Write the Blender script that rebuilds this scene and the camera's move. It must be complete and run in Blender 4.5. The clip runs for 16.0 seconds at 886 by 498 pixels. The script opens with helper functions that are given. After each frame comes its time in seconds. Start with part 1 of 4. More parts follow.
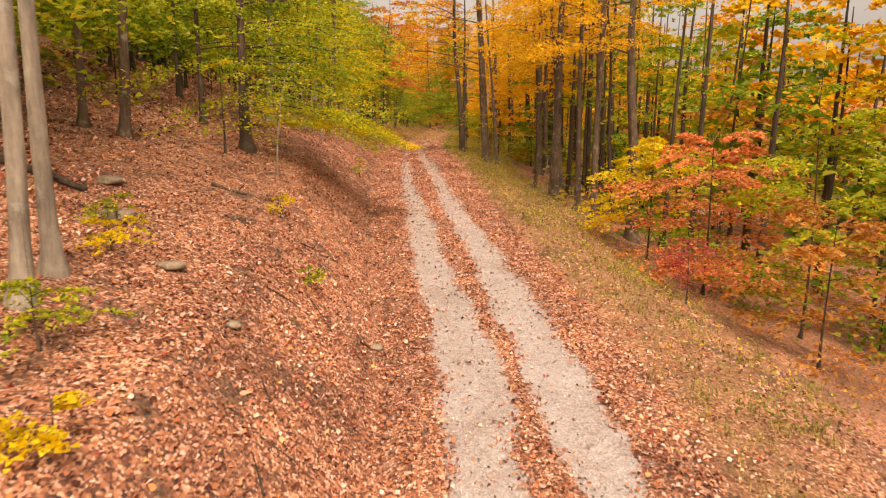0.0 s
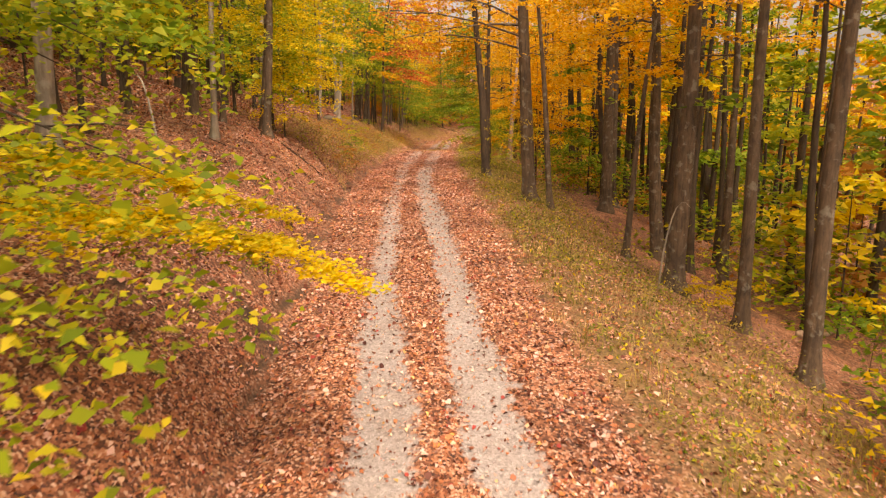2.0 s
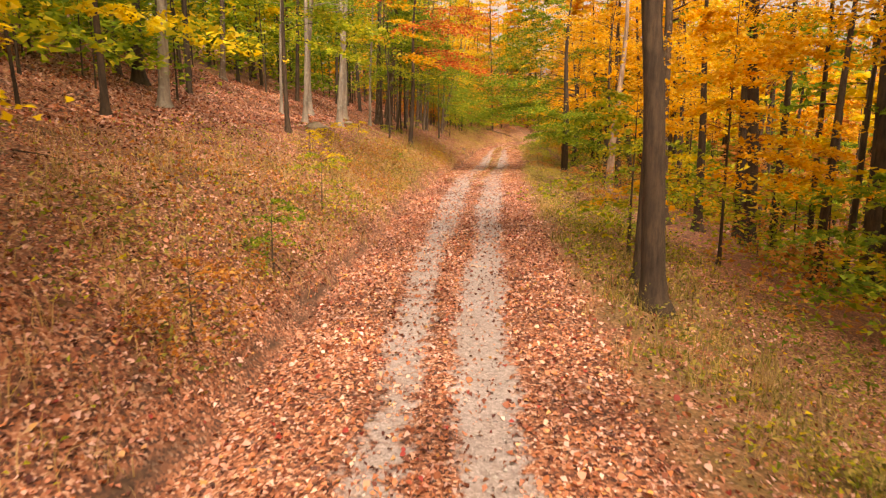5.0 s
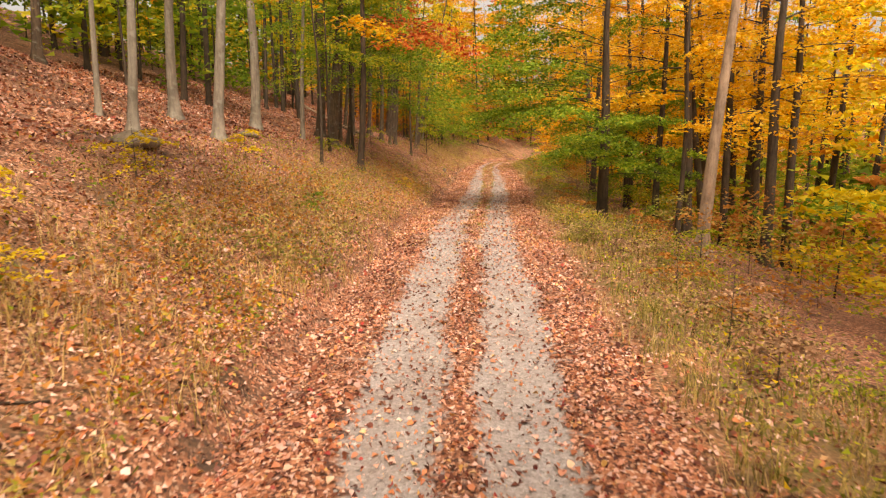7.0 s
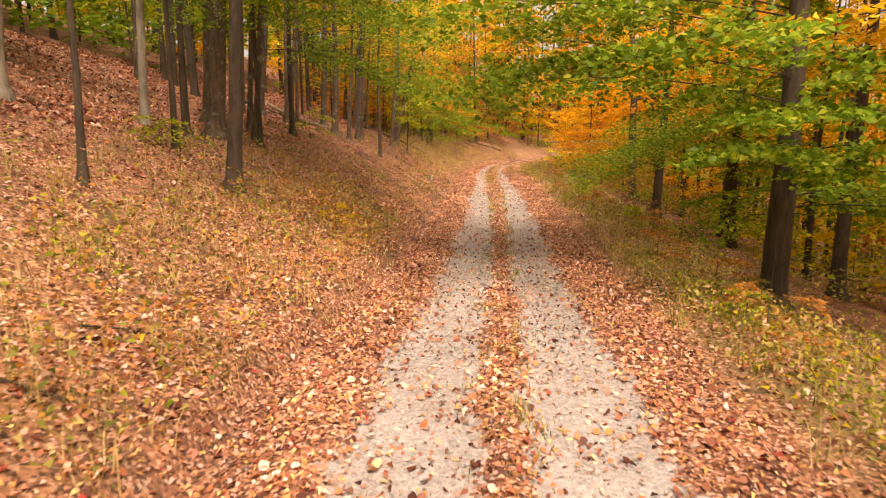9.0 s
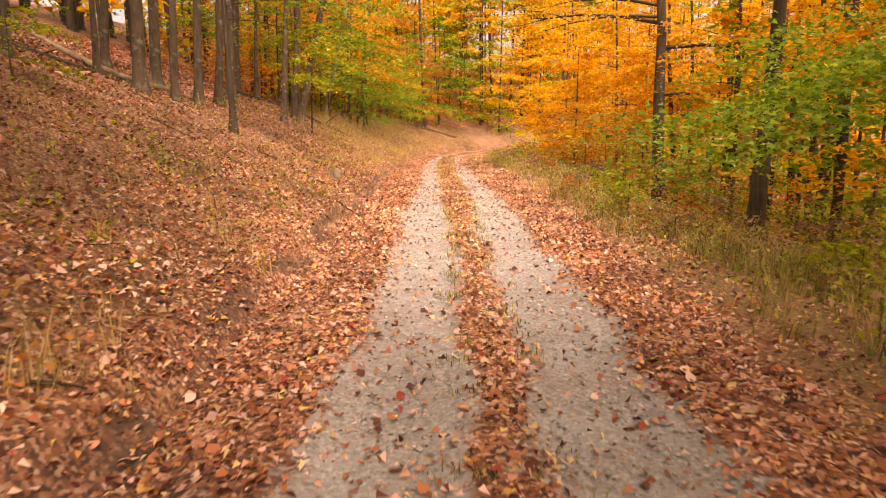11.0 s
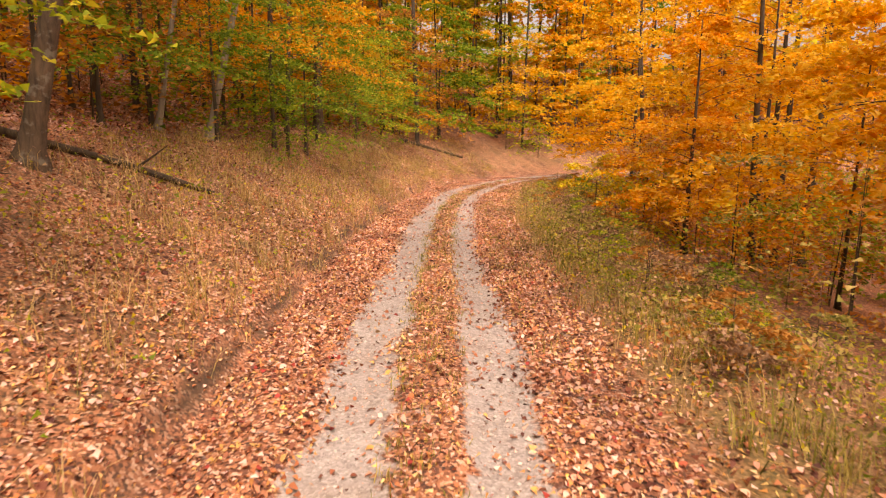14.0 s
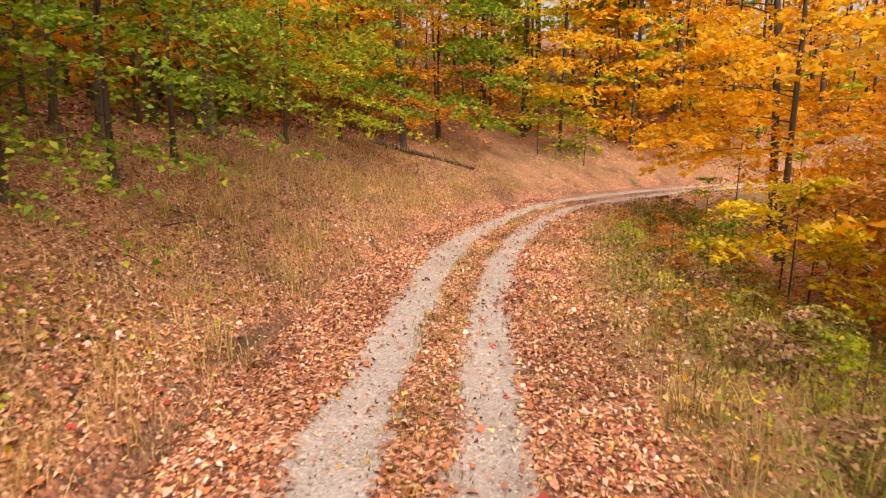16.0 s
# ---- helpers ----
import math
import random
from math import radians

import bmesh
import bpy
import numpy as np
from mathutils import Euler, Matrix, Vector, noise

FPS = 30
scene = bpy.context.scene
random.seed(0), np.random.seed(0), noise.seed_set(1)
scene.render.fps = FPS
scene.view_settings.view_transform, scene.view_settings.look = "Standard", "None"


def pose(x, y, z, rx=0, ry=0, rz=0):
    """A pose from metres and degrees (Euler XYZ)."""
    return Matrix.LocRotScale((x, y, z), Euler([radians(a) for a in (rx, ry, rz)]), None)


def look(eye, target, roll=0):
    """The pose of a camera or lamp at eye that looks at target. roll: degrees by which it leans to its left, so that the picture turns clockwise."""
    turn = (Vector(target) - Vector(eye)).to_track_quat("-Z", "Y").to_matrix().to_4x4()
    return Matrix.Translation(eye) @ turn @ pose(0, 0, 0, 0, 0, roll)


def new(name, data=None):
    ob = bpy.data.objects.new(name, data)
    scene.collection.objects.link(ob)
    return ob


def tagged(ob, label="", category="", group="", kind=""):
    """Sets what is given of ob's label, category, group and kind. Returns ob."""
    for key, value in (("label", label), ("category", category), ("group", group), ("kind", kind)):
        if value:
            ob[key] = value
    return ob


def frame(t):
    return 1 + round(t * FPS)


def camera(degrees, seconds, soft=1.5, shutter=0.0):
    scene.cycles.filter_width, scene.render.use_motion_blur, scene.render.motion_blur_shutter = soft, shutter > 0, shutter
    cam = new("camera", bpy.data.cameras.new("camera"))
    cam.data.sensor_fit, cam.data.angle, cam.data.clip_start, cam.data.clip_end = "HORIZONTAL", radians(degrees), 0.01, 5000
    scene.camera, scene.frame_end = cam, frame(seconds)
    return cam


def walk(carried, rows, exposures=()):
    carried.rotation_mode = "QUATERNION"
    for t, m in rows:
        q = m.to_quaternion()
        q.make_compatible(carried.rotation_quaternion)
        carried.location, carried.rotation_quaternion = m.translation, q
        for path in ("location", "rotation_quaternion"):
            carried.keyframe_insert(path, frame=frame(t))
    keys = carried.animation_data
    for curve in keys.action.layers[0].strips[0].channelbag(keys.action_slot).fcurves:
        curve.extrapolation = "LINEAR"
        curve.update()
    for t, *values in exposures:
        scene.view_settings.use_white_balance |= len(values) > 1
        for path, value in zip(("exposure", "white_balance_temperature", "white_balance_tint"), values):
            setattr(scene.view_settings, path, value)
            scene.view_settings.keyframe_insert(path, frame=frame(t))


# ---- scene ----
cam = camera(71.1, 16.0, soft=1.2, shutter=0.1)
PATH = [
    (0, (0.001, 0.000, 1.651), (-0.141, 9.823, -0.219), 0.05),
    (0.5, (-0.058, 4.101, 1.653), (-0.197, 13.907, -0.298), 0.03),
    (1, (-0.071, 8.134, 1.870), (-0.235, 17.944, -0.063), 0.01),
    (1.5, (-0.114, 11.974, 2.174), (-0.445, 21.778, 0.232), 0.12),
    (2, (-0.243, 15.542, 2.441), (-0.608, 25.347, 0.512), -0.21),
    (2.5, (-0.335, 18.801, 2.683), (-0.709, 28.608, 0.768), 0.10),
    (3, (-0.506, 21.943, 2.894), (-1.350, 31.721, 0.977), -0.04),
    (3.5, (-0.812, 25.184, 2.940), (-1.793, 34.947, 1.011), -0.06),
    (4, (-1.142, 28.683, 3.045), (-2.129, 38.447, 1.123), -0.09),
    (4.5, (-1.518, 32.421, 3.237), (-2.558, 42.181, 1.328), -0.20),
    (4.6, (-1.586, 33.188, 3.252), (-2.667, 42.935, 1.295), -0.18),
    (6.8, (-2.894, 50.507, 3.176), (-3.658, 60.297, 1.287), -0.17),
    (7, (-3.001, 52.126, 3.204), (-3.767, 61.940, 1.447), -0.22),
    (7.5, (-3.321, 56.139, 3.209), (-4.145, 65.944, 1.426), -0.10),
    (8, (-3.663, 60.086, 3.243), (-4.311, 69.900, 1.437), 0.33),
    (8.2, (-3.723, 61.572, 3.213), (-4.394, 71.393, 1.457), 0.33),
    (10.3, (-3.800, 76.518, 2.075), (-4.175, 86.348, 0.275), -0.58),
    (10.5, (-3.789, 77.909, 1.992), (-4.033, 87.740, 0.180), -0.61),
    (11, (-3.759, 81.311, 1.974), (-3.665, 91.138, 0.120), -0.21),
    (11.5, (-3.692, 84.657, 2.358), (-3.418, 94.480, 0.507), 0.35),
    (12, (-3.523, 87.740, 2.471), (-3.275, 97.558, 0.588), 0.34),
    (12.5, (-3.392, 90.729, 2.668), (-3.161, 100.548, 0.788), 0.40),
    (13, (-3.355, 93.691, 2.981), (-3.265, 103.516, 1.120), 0.44),
    (13.5, (-3.260, 96.823, 3.083), (-3.228, 106.647, 1.215), 0.58),
    (14, (-3.192, 100.086, 3.148), (-3.182, 109.912, 1.291), 0.56),
    (14.5, (-3.115, 103.401, 3.205), (-3.153, 113.230, 1.366), 0.04),
    (15, (-3.065, 107.014, 3.259), (-3.157, 116.842, 1.414), -0.24),
    (15.5, (-3.017, 111.023, 3.310), (-3.132, 120.852, 1.469), -0.23),
    (16, (-2.801, 115.162, 3.152), (-2.964, 124.978, 1.251), 0.03),
]
walk(cam, [(t, look(eye, target, roll)) for t, eye, target, roll in PATH], [(0.0, 0.49, 9100, 21), (2.0, 0.54, 9100, 21), (4.5, 0.8, 9200, 24), (7.0, 0.66, 8300, 16), (8.0, 0.65, 8300, 16), (10.4, 1.1, 9000, 23), (11.0, 1.03, 8900, 23), (11.5, 0.74, 8900, 23), (12.0, 0.62, 8700, 25), (13.0, 0.66, 8600, 25), (14.5, 0.63, 8600, 24), (15.5, 0.66, 8100, 20), (16.0, 0.6, 7900, 18)])

# ---- daylight: a bright, thinly clouded sky with a broad soft sun ----
SUN_ELEVATION, SUN_TURN = radians(57), radians(164)
world = bpy.data.worlds.new("sky")
scene.world = world
world.use_nodes = True
wt = world.node_tree
sky = wt.nodes.new("ShaderNodeTexSky")
sky.sky_type, sky.sun_disc = "NISHITA", False
sky.sun_elevation, sky.sun_rotation, sky.dust_density, sky.air_density = SUN_ELEVATION, SUN_TURN, 6.0, 1.0
veil = wt.nodes.new("ShaderNodeHueSaturation")
veil.inputs["Saturation"].default_value = 0.3
wt.links.new(sky.outputs[0], veil.inputs["Color"])
wt.links.new(veil.outputs[0], wt.nodes["Background"].inputs[0])
wt.nodes["Background"].inputs[1].default_value = 0.15
sun_data = bpy.data.lights.new("sun", "SUN")
sun_data.energy, sun_data.angle, sun_data.color = 2.6, radians(18), (1.0, 0.94, 0.84)
sun = new("sun", sun_data)
aim = Vector((math.sin(SUN_TURN) * math.cos(SUN_ELEVATION), math.cos(SUN_TURN) * math.cos(SUN_ELEVATION), math.sin(SUN_ELEVATION)))
sun.rotation_euler = aim.to_track_quat("Z", "Y").to_euler()

rng = np.random.default_rng(7)


# ---- materials ----
def nodes_of(name):
    m = bpy.data.materials.new(name)
    m.use_nodes = True
    nt = m.node_tree
    return m, nt, nt.nodes["Principled BSDF"], nt.nodes["Material Output"]


def node(nt, kind, **values):
    n = nt.nodes.new(kind)
    for key, value in values.items():
        if key in n.inputs:
            n.inputs[key].default_value = value
    return n


def ramp(nt, fac, stops, constant=False):
    r = nt.nodes.new("ShaderNodeValToRGB")
    r.color_ramp.interpolation = "CONSTANT" if constant else "LINEAR"
    while len(r.color_ramp.elements) < len(stops):
        r.color_ramp.elements.new(0.5)
    for e, (at, c) in zip(r.color_ramp.elements, stops):
        e.position, e.color = at, (*c, 1)
    nt.links.new(fac, r.inputs[0])
    return r.outputs[0]


def blend(nt, fac, a, b, how="MIX"):
    m = nt.nodes.new("ShaderNodeMix")
    m.data_type, m.blend_type = "RGBA", how
    for slot, v in ((0, fac), (6, a), (7, b)):
        if isinstance(v, (int, float)):
            m.inputs[slot].default_value = v
        elif isinstance(v, tuple):
            m.inputs[slot].default_value = (*v, 1)
        else:
            nt.links.new(v, m.inputs[slot])
    return m.outputs[2]


def place(nt, scale=(1, 1, 1)):
    c = nt.nodes.new("ShaderNodeTexCoord")
    mp = nt.nodes.new("ShaderNodeMapping")
    mp.inputs["Scale"].default_value = scale
    nt.links.new(c.outputs["Object"], mp.inputs[0])
    return mp.outputs[0]


def bump(nt, bsdf, height, strength, distance):
    b = node(nt, "ShaderNodeBump", Strength=strength, Distance=distance)
    nt.links.new(height, b.inputs["Height"])
    nt.links.new(b.outputs[0], bsdf.inputs["Normal"])


def noise_tex(nt, at, scale, detail=4.0, rough=0.6):
    n = node(nt, "ShaderNodeTexNoise", Scale=scale, Detail=detail, Roughness=rough)
    nt.links.new(at, n.inputs["Vector"])
    return n.outputs[0]


LITTER = [(0.0, (0.07, 0.022, 0.018)), (0.14, (0.17, 0.055, 0.036)), (0.28, (0.36, 0.125, 0.065)), (0.42, (0.55, 0.215, 0.10)),
          (0.52, (0.66, 0.33, 0.25)), (0.60, (0.58, 0.20, 0.07)), (0.70, (0.72, 0.43, 0.35)), (0.88, (0.80, 0.56, 0.49)),
          (0.95, (0.68, 0.40, 0.12)), (0.98, (0.40, 0.06, 0.05))]
FLOOR = [(0.0, (0.045, 0.02, 0.015)), (0.28, (0.15, 0.056, 0.032)), (0.52, (0.30, 0.115, 0.058)), (0.78, (0.42, 0.18, 0.10)), (0.9, (0.55, 0.31, 0.21)), (1.0, (0.64, 0.43, 0.32))]


def litter_colour(nt, at):
    """Cells the size of fallen leaves, each of one colour, in patches of lighter and darker litter."""
    v = node(nt, "ShaderNodeTexVoronoi", Scale=30.0, Randomness=1.0)
    nt.links.new(at, v.inputs["Vector"])
    sep = nt.nodes.new("ShaderNodeSeparateColor")
    nt.links.new(v.outputs["Color"], sep.inputs[0])
    leaf = ramp(nt, sep.outputs[0], FLOOR)
    patch = ramp(nt, noise_tex(nt, at, 0.55, 5), [(0.3, (0.42, 0.38, 0.38)), (0.46, (0.82, 0.8, 0.8)), (0.56, (1.0, 0.98, 0.98)), (0.7, (1.2, 1.16, 1.15))])
    return blend(nt, 1.0, leaf, patch, "MULTIPLY"), sep.outputs[1]


def litter_ground():
    m, nt, bsdf, _ = nodes_of("leaf_litter_ground")
    at = place(nt)
    col, height = litter_colour(nt, at)
    soil = ramp(nt, noise_tex(nt, at, 9, 6), [(0.3, (0.025, 0.014, 0.009)), (0.7, (0.085, 0.048, 0.027))])
    cover = ramp(nt, noise_tex(nt, at, 1.3, 6), [(0.30, (0, 0, 0)), (0.44, (1, 1, 1))])
    a = nt.nodes.new("ShaderNodeAttribute")
    a.attribute_name = "grass"
    patches = ramp(nt, noise_tex(nt, at, 1.7, 6), [(0.32, (0.15, 0.15, 0.15)), (0.6, (1, 1, 1))])
    moss = blend(nt, 1.0, patches, a.outputs["Color"], "MULTIPLY")
    grass = ramp(nt, noise_tex(nt, at, 22, 5), [(0.3, (0.045, 0.036, 0.013)), (0.5, (0.15, 0.098, 0.032)), (0.7, (0.32, 0.19, 0.08))])
    col = blend(nt, cover, soil, col)
    col = blend(nt, moss, col, grass)
    # the lip's soil is coloured dark to hold the shade under its edge as well
    bare = nt.nodes.new("ShaderNodeAttribute")
    bare.attribute_name = "soil"
    broken = ramp(nt, noise_tex(nt, at, 2.6, 5), [(0.27, (0, 0, 0)), (0.4, (1, 1, 1))])
    col = blend(nt, blend(nt, 1.0, broken, bare.outputs["Color"], "MULTIPLY"), col, soil)
    nt.links.new(col, bsdf.inputs["Base Color"])
    bsdf.inputs["Roughness"].default_value = 0.85
    bump(nt, bsdf, height, 0.6, 0.03)
    return m


def road_surface():
    m, nt, bsdf, _ = nodes_of("gravel_and_leaves")
    at = place(nt)
    col, height = litter_colour(nt, at)
    v = node(nt, "ShaderNodeTexVoronoi", Scale=42.0)
    nt.links.new(at, v.inputs["Vector"])
    sep = nt.nodes.new("ShaderNodeSeparateColor")
    nt.links.new(v.outputs["Color"], sep.inputs[0])
    stones = ramp(nt, sep.outputs[0], [(0.0, (0.085, 0.066, 0.062)), (0.3, (0.23, 0.195, 0.187)), (0.8, (0.36, 0.318, 0.312)), (1.0, (0.54, 0.50, 0.495))])
    dust = ramp(nt, noise_tex(nt, at, 1.1, 6), [(0.3, (0.26, 0.20, 0.178)), (0.5, (0.325, 0.288, 0.282)), (0.7, (0.37, 0.34, 0.345))])
    v2 = node(nt, "ShaderNodeTexVoronoi", Scale=19.0)
    nt.links.new(at, v2.inputs["Vector"])
    sep2 = nt.nodes.new("ShaderNodeSeparateColor")
    nt.links.new(v2.outputs["Color"], sep2.inputs[0])
    coarse = ramp(nt, sep2.outputs[0], [(0.0, (0.5, 0.48, 0.46)), (0.15, (0.88, 0.87, 0.86)), (0.8, (1.04, 1.03, 1.02)), (1.0, (1.35, 1.33, 1.3))])
    gravel = blend(nt, 0.55, blend(nt, 1.0, blend(nt, 0.5, stones, dust), coarse, "MULTIPLY"), blend(nt, 0.35, dust, stones))
    a = nt.nodes.new("ShaderNodeAttribute")
    a.attribute_name = "gravel"
    add = node(nt, "ShaderNodeMath")
    nt.links.new(a.outputs["Fac"], add.inputs[0])
    n2 = ramp(nt, noise_tex(nt, at, 5.0, 5), [(0.28, (0, 0, 0)), (0.72, (0.9, 0.9, 0.9))])
    nt.links.new(n2, add.inputs[1])
    mask = ramp(nt, add.outputs[0], [(0.66, (0, 0, 0)), (0.98, (1, 1, 1))])
    nt.links.new(blend(nt, mask, col, gravel), bsdf.inputs["Base Color"])
    bsdf.inputs["Roughness"].default_value = 0.9
    bump(nt, bsdf, sep.outputs[1], 1.0, 0.02)
    return m


def bark(name, dark, light, scale=1.0, patches=0.0):
    m, nt, bsdf, _ = nodes_of(name)
    at = place(nt, (scale, scale, 0.16 * scale))
    c = noise_tex(nt, at, 14, 6, 0.7)
    col = ramp(nt, c, [(0.3, dark), (0.68, light)])
    big = ramp(nt, noise_tex(nt, place(nt), 1.6, 4), [(0.35, (0.62, 0.6, 0.58)), (0.65, (1.1, 1.08, 1.02))])
    col = blend(nt, 1.0, col, big, "MULTIPLY")
    if patches:
        lichen = ramp(nt, noise_tex(nt, place(nt), 5.0, 5), [(0.56, (0, 0, 0)), (0.64, (patches, patches, patches))])
        col = blend(nt, lichen, col, (0.36, 0.37, 0.32))
    nt.links.new(col, bsdf.inputs["Base Color"])
    bsdf.inputs["Roughness"].default_value = 0.9
    bump(nt, bsdf, c, 0.9, 0.03)
    return m


def foliage(name, stops, through_light=0.58, shade=(0.75, 0.78, 0.75), bright=(1.12, 1.08, 1.05)):
    """Thin leaves: each leaf one colour of the range, lit from both sides."""
    m, nt, bsdf, out = nodes_of(name)
    g = nt.nodes.new("ShaderNodeNewGeometry")
    col = ramp(nt, g.outputs["Random Per Island"], stops)
    clump = ramp(nt, noise_tex(nt, place(nt), 0.7, 3), [(0.35, shade), (0.65, bright)])
    col = blend(nt, 1.0, col, clump, "MULTIPLY")
    nt.links.new(col, bsdf.inputs["Base Color"])
    bsdf.inputs["Roughness"].default_value = 0.55
    bsdf.inputs["Specular IOR Level"].default_value = 0.25
    tr = nt.nodes.new("ShaderNodeBsdfTranslucent")
    nt.links.new(col, tr.inputs[0])
    mix = nt.nodes.new("ShaderNodeMixShader")
    mix.inputs[0].default_value = through_light
    nt.links.new(bsdf.outputs[0], mix.inputs[1])
    nt.links.new(tr.outputs[0], mix.inputs[2])
    nt.links.new(mix.outputs[0], out.inputs[0])
    return m


GROUND = litter_ground()
ROAD = road_surface()
BARK = bark("grey_brown_bark", (0.034, 0.023, 0.015), (0.165, 0.112, 0.075), 1.0, 0.3)
DARK_BARK = bark("dark_bark", (0.02, 0.014, 0.009), (0.10, 0.067, 0.044))
PALE_BARK = bark("pale_smooth_bark", (0.15, 0.128, 0.105), (0.40, 0.355, 0.305), 0.6, 0.4)
SNAG_WOOD = bark("bare_weathered_wood", (0.20, 0.13, 0.09), (0.46, 0.34, 0.26), 0.8)
FOLIAGE = {
    "golden": foliage("golden_leaves", [(0.0, (0.66, 0.29, 0.013)), (0.35, (0.84, 0.44, 0.022)), (0.75, (0.90, 0.57, 0.045)), (1.0, (0.86, 0.62, 0.11))], 0.66),
    "amber": foliage("amber_leaves", [(0.0, (0.57, 0.18, 0.012)), (0.4, (0.77, 0.32, 0.018)), (0.8, (0.87, 0.48, 0.035)), (1.0, (0.82, 0.54, 0.09))], 0.64),
    "yellow": foliage("yellow_leaves", [(0.0, (0.55, 0.38, 0.02)), (0.4, (0.80, 0.58, 0.03)), (0.8, (0.87, 0.69, 0.05)), (1.0, (0.62, 0.62, 0.06))]),
    "lime": foliage("yellow_green_leaves", [(0.0, (0.15, 0.23, 0.02)), (0.4, (0.32, 0.41, 0.03)), (0.75, (0.52, 0.52, 0.04)), (1.0, (0.72, 0.56, 0.05))]),
    "green": foliage("green_leaves", [(0.0, (0.09, 0.17, 0.015)), (0.4, (0.17, 0.29, 0.025)), (0.8, (0.28, 0.40, 0.035)), (1.0, (0.52, 0.52, 0.06))]),
    "red": foliage("red_orange_leaves", [(0.0, (0.45, 0.05, 0.02)), (0.35, (0.68, 0.14, 0.03)), (0.75, (0.78, 0.26, 0.07)), (1.0, (0.78, 0.40, 0.10))]),
    "maple": foliage("pink_orange_leaves", [(0.0, (0.50, 0.10, 0.04)), (0.35, (0.74, 0.24, 0.09)), (0.75, (0.82, 0.38, 0.17)), (1.0, (0.82, 0.50, 0.20))]),
    "crimson": foliage("crimson_leaves", [(0.0, (0.36, 0.04, 0.05)), (0.6, (0.56, 0.10, 0.10)), (1.0, (0.66, 0.22, 0.14))]),
    "russet": foliage("russet_leaves", [(0.0, (0.30, 0.10, 0.02)), (0.4, (0.50, 0.21, 0.04)), (0.8, (0.66, 0.33, 0.09)), (1.0, (0.70, 0.45, 0.14))]),
    "litter": foliage("fallen_leaves", LITTER, 0.1, (0.55, 0.5, 0.5), (1.15, 1.12, 1.12)),
    "tan_litter": foliage("tan_fallen_leaves", [(0.0, (0.22, 0.10, 0.04)), (0.3, (0.50, 0.22, 0.07)), (0.55, (0.66, 0.36, 0.12)), (0.8, (0.76, 0.52, 0.32)), (1.0, (0.78, 0.52, 0.14))], 0.15),
    "grass": foliage("dry_grass", [(0.0, (0.20, 0.16, 0.04)), (0.3, (0.42, 0.30, 0.10)), (0.6, (0.58, 0.40, 0.17)), (1.0, (0.70, 0.54, 0.28))], 0.4),
    "verge": foliage("green_verge", [(0.0, (0.09, 0.10, 0.02)), (0.35, (0.22, 0.22, 0.04)), (0.7, (0.42, 0.35, 0.09)), (1.0, (0.56, 0.42, 0.15))], 0.4),
    "stalk": foliage("brown_stalks", [(0.0, (0.16, 0.08, 0.045)), (0.5, (0.34, 0.18, 0.10)), (1.0, (0.50, 0.32, 0.19))], 0.2),
}
ROCK = bark("lichened_rock", (0.14, 0.11, 0.085), (0.32, 0.26, 0.20), 0.8)


# ---- the lie of the land ----
LINE = np.array([(1.9, -40), (1.7, -15), (1.5, 0), (1.27, 7), (1.05, 11), (.5, 15), (-.28, 20.5), (-1.75, 33), (-2.7, 44), (-3.2, 55),
                 (-3.45, 65), (-3.55, 73), (-3.3, 85), (-3.25, 99), (-3.32, 112), (-3.2, 119), (-2.75, 126), (-1.95, 131), (-.6, 135.3),
                 (1.7, 139.8), (5, 143.5), (10, 147.3), (18, 151), (32, 154), (60, 156)], float)
RISE_Y = [-40, 0, 12, 25, 36, 44, 50, 56, 62, 70, 77, 85, 90, 95, 100, 111, 123, 140, 160]
RISE_Z = [-6, -3.6, -2.4, -1.0, -.06, .1, .2, .24, .24, .42, .24, .02, .18, .26, .26, .36, .25, .2, .2]


def centre_line():
    d = np.r_[0, np.cumsum(np.hypot(*np.diff(LINE, axis=0).T))]
    m, s = np.gradient(LINE, d, axis=0), np.arange(0, d[-1], 0.5)
    k = np.clip(np.searchsorted(d, s, side="right") - 1, 0, len(d) - 2)
    h = (d[k + 1] - d[k])[:, None]
    t = ((s - d[k]) / (d[k + 1] - d[k]))[:, None]
    return (2 * t**3 - 3 * t**2 + 1) * LINE[k] + (t**3 - 2 * t**2 + t) * h * m[k] + (3 * t**2 - 2 * t**3) * LINE[k + 1] + (t**3 - t**2) * h * m[k + 1]


MID = centre_line()
AHEAD = np.gradient(MID, axis=0)
AHEAD /= np.hypot(*AHEAD.T)[:, None]
MID_Z = np.interp(MID[:, 1], RISE_Y, RISE_Z)
for _ in range(12):
    MID_Z = np.convolve(np.r_[MID_Z[0], MID_Z, MID_Z[-1]], [.25, .5, .25], "valid")


def across(x, y):
    """Metres to the right of the road's middle, and the nearest place on it."""
    u, i = np.empty(len(x)), np.empty(len(x), int)
    for a in range(0, len(x), 4000):
        dx, dy = x[a:a + 4000, None] - MID[:, 0], y[a:a + 4000, None] - MID[:, 1]
        k = (dx * dx + dy * dy).argmin(1)
        r = np.arange(len(k))
        i[a:a + 4000], u[a:a + 4000] = k, dx[r, k] * AHEAD[k, 1] - dy[r, k] * AHEAD[k, 0]
    return u, i


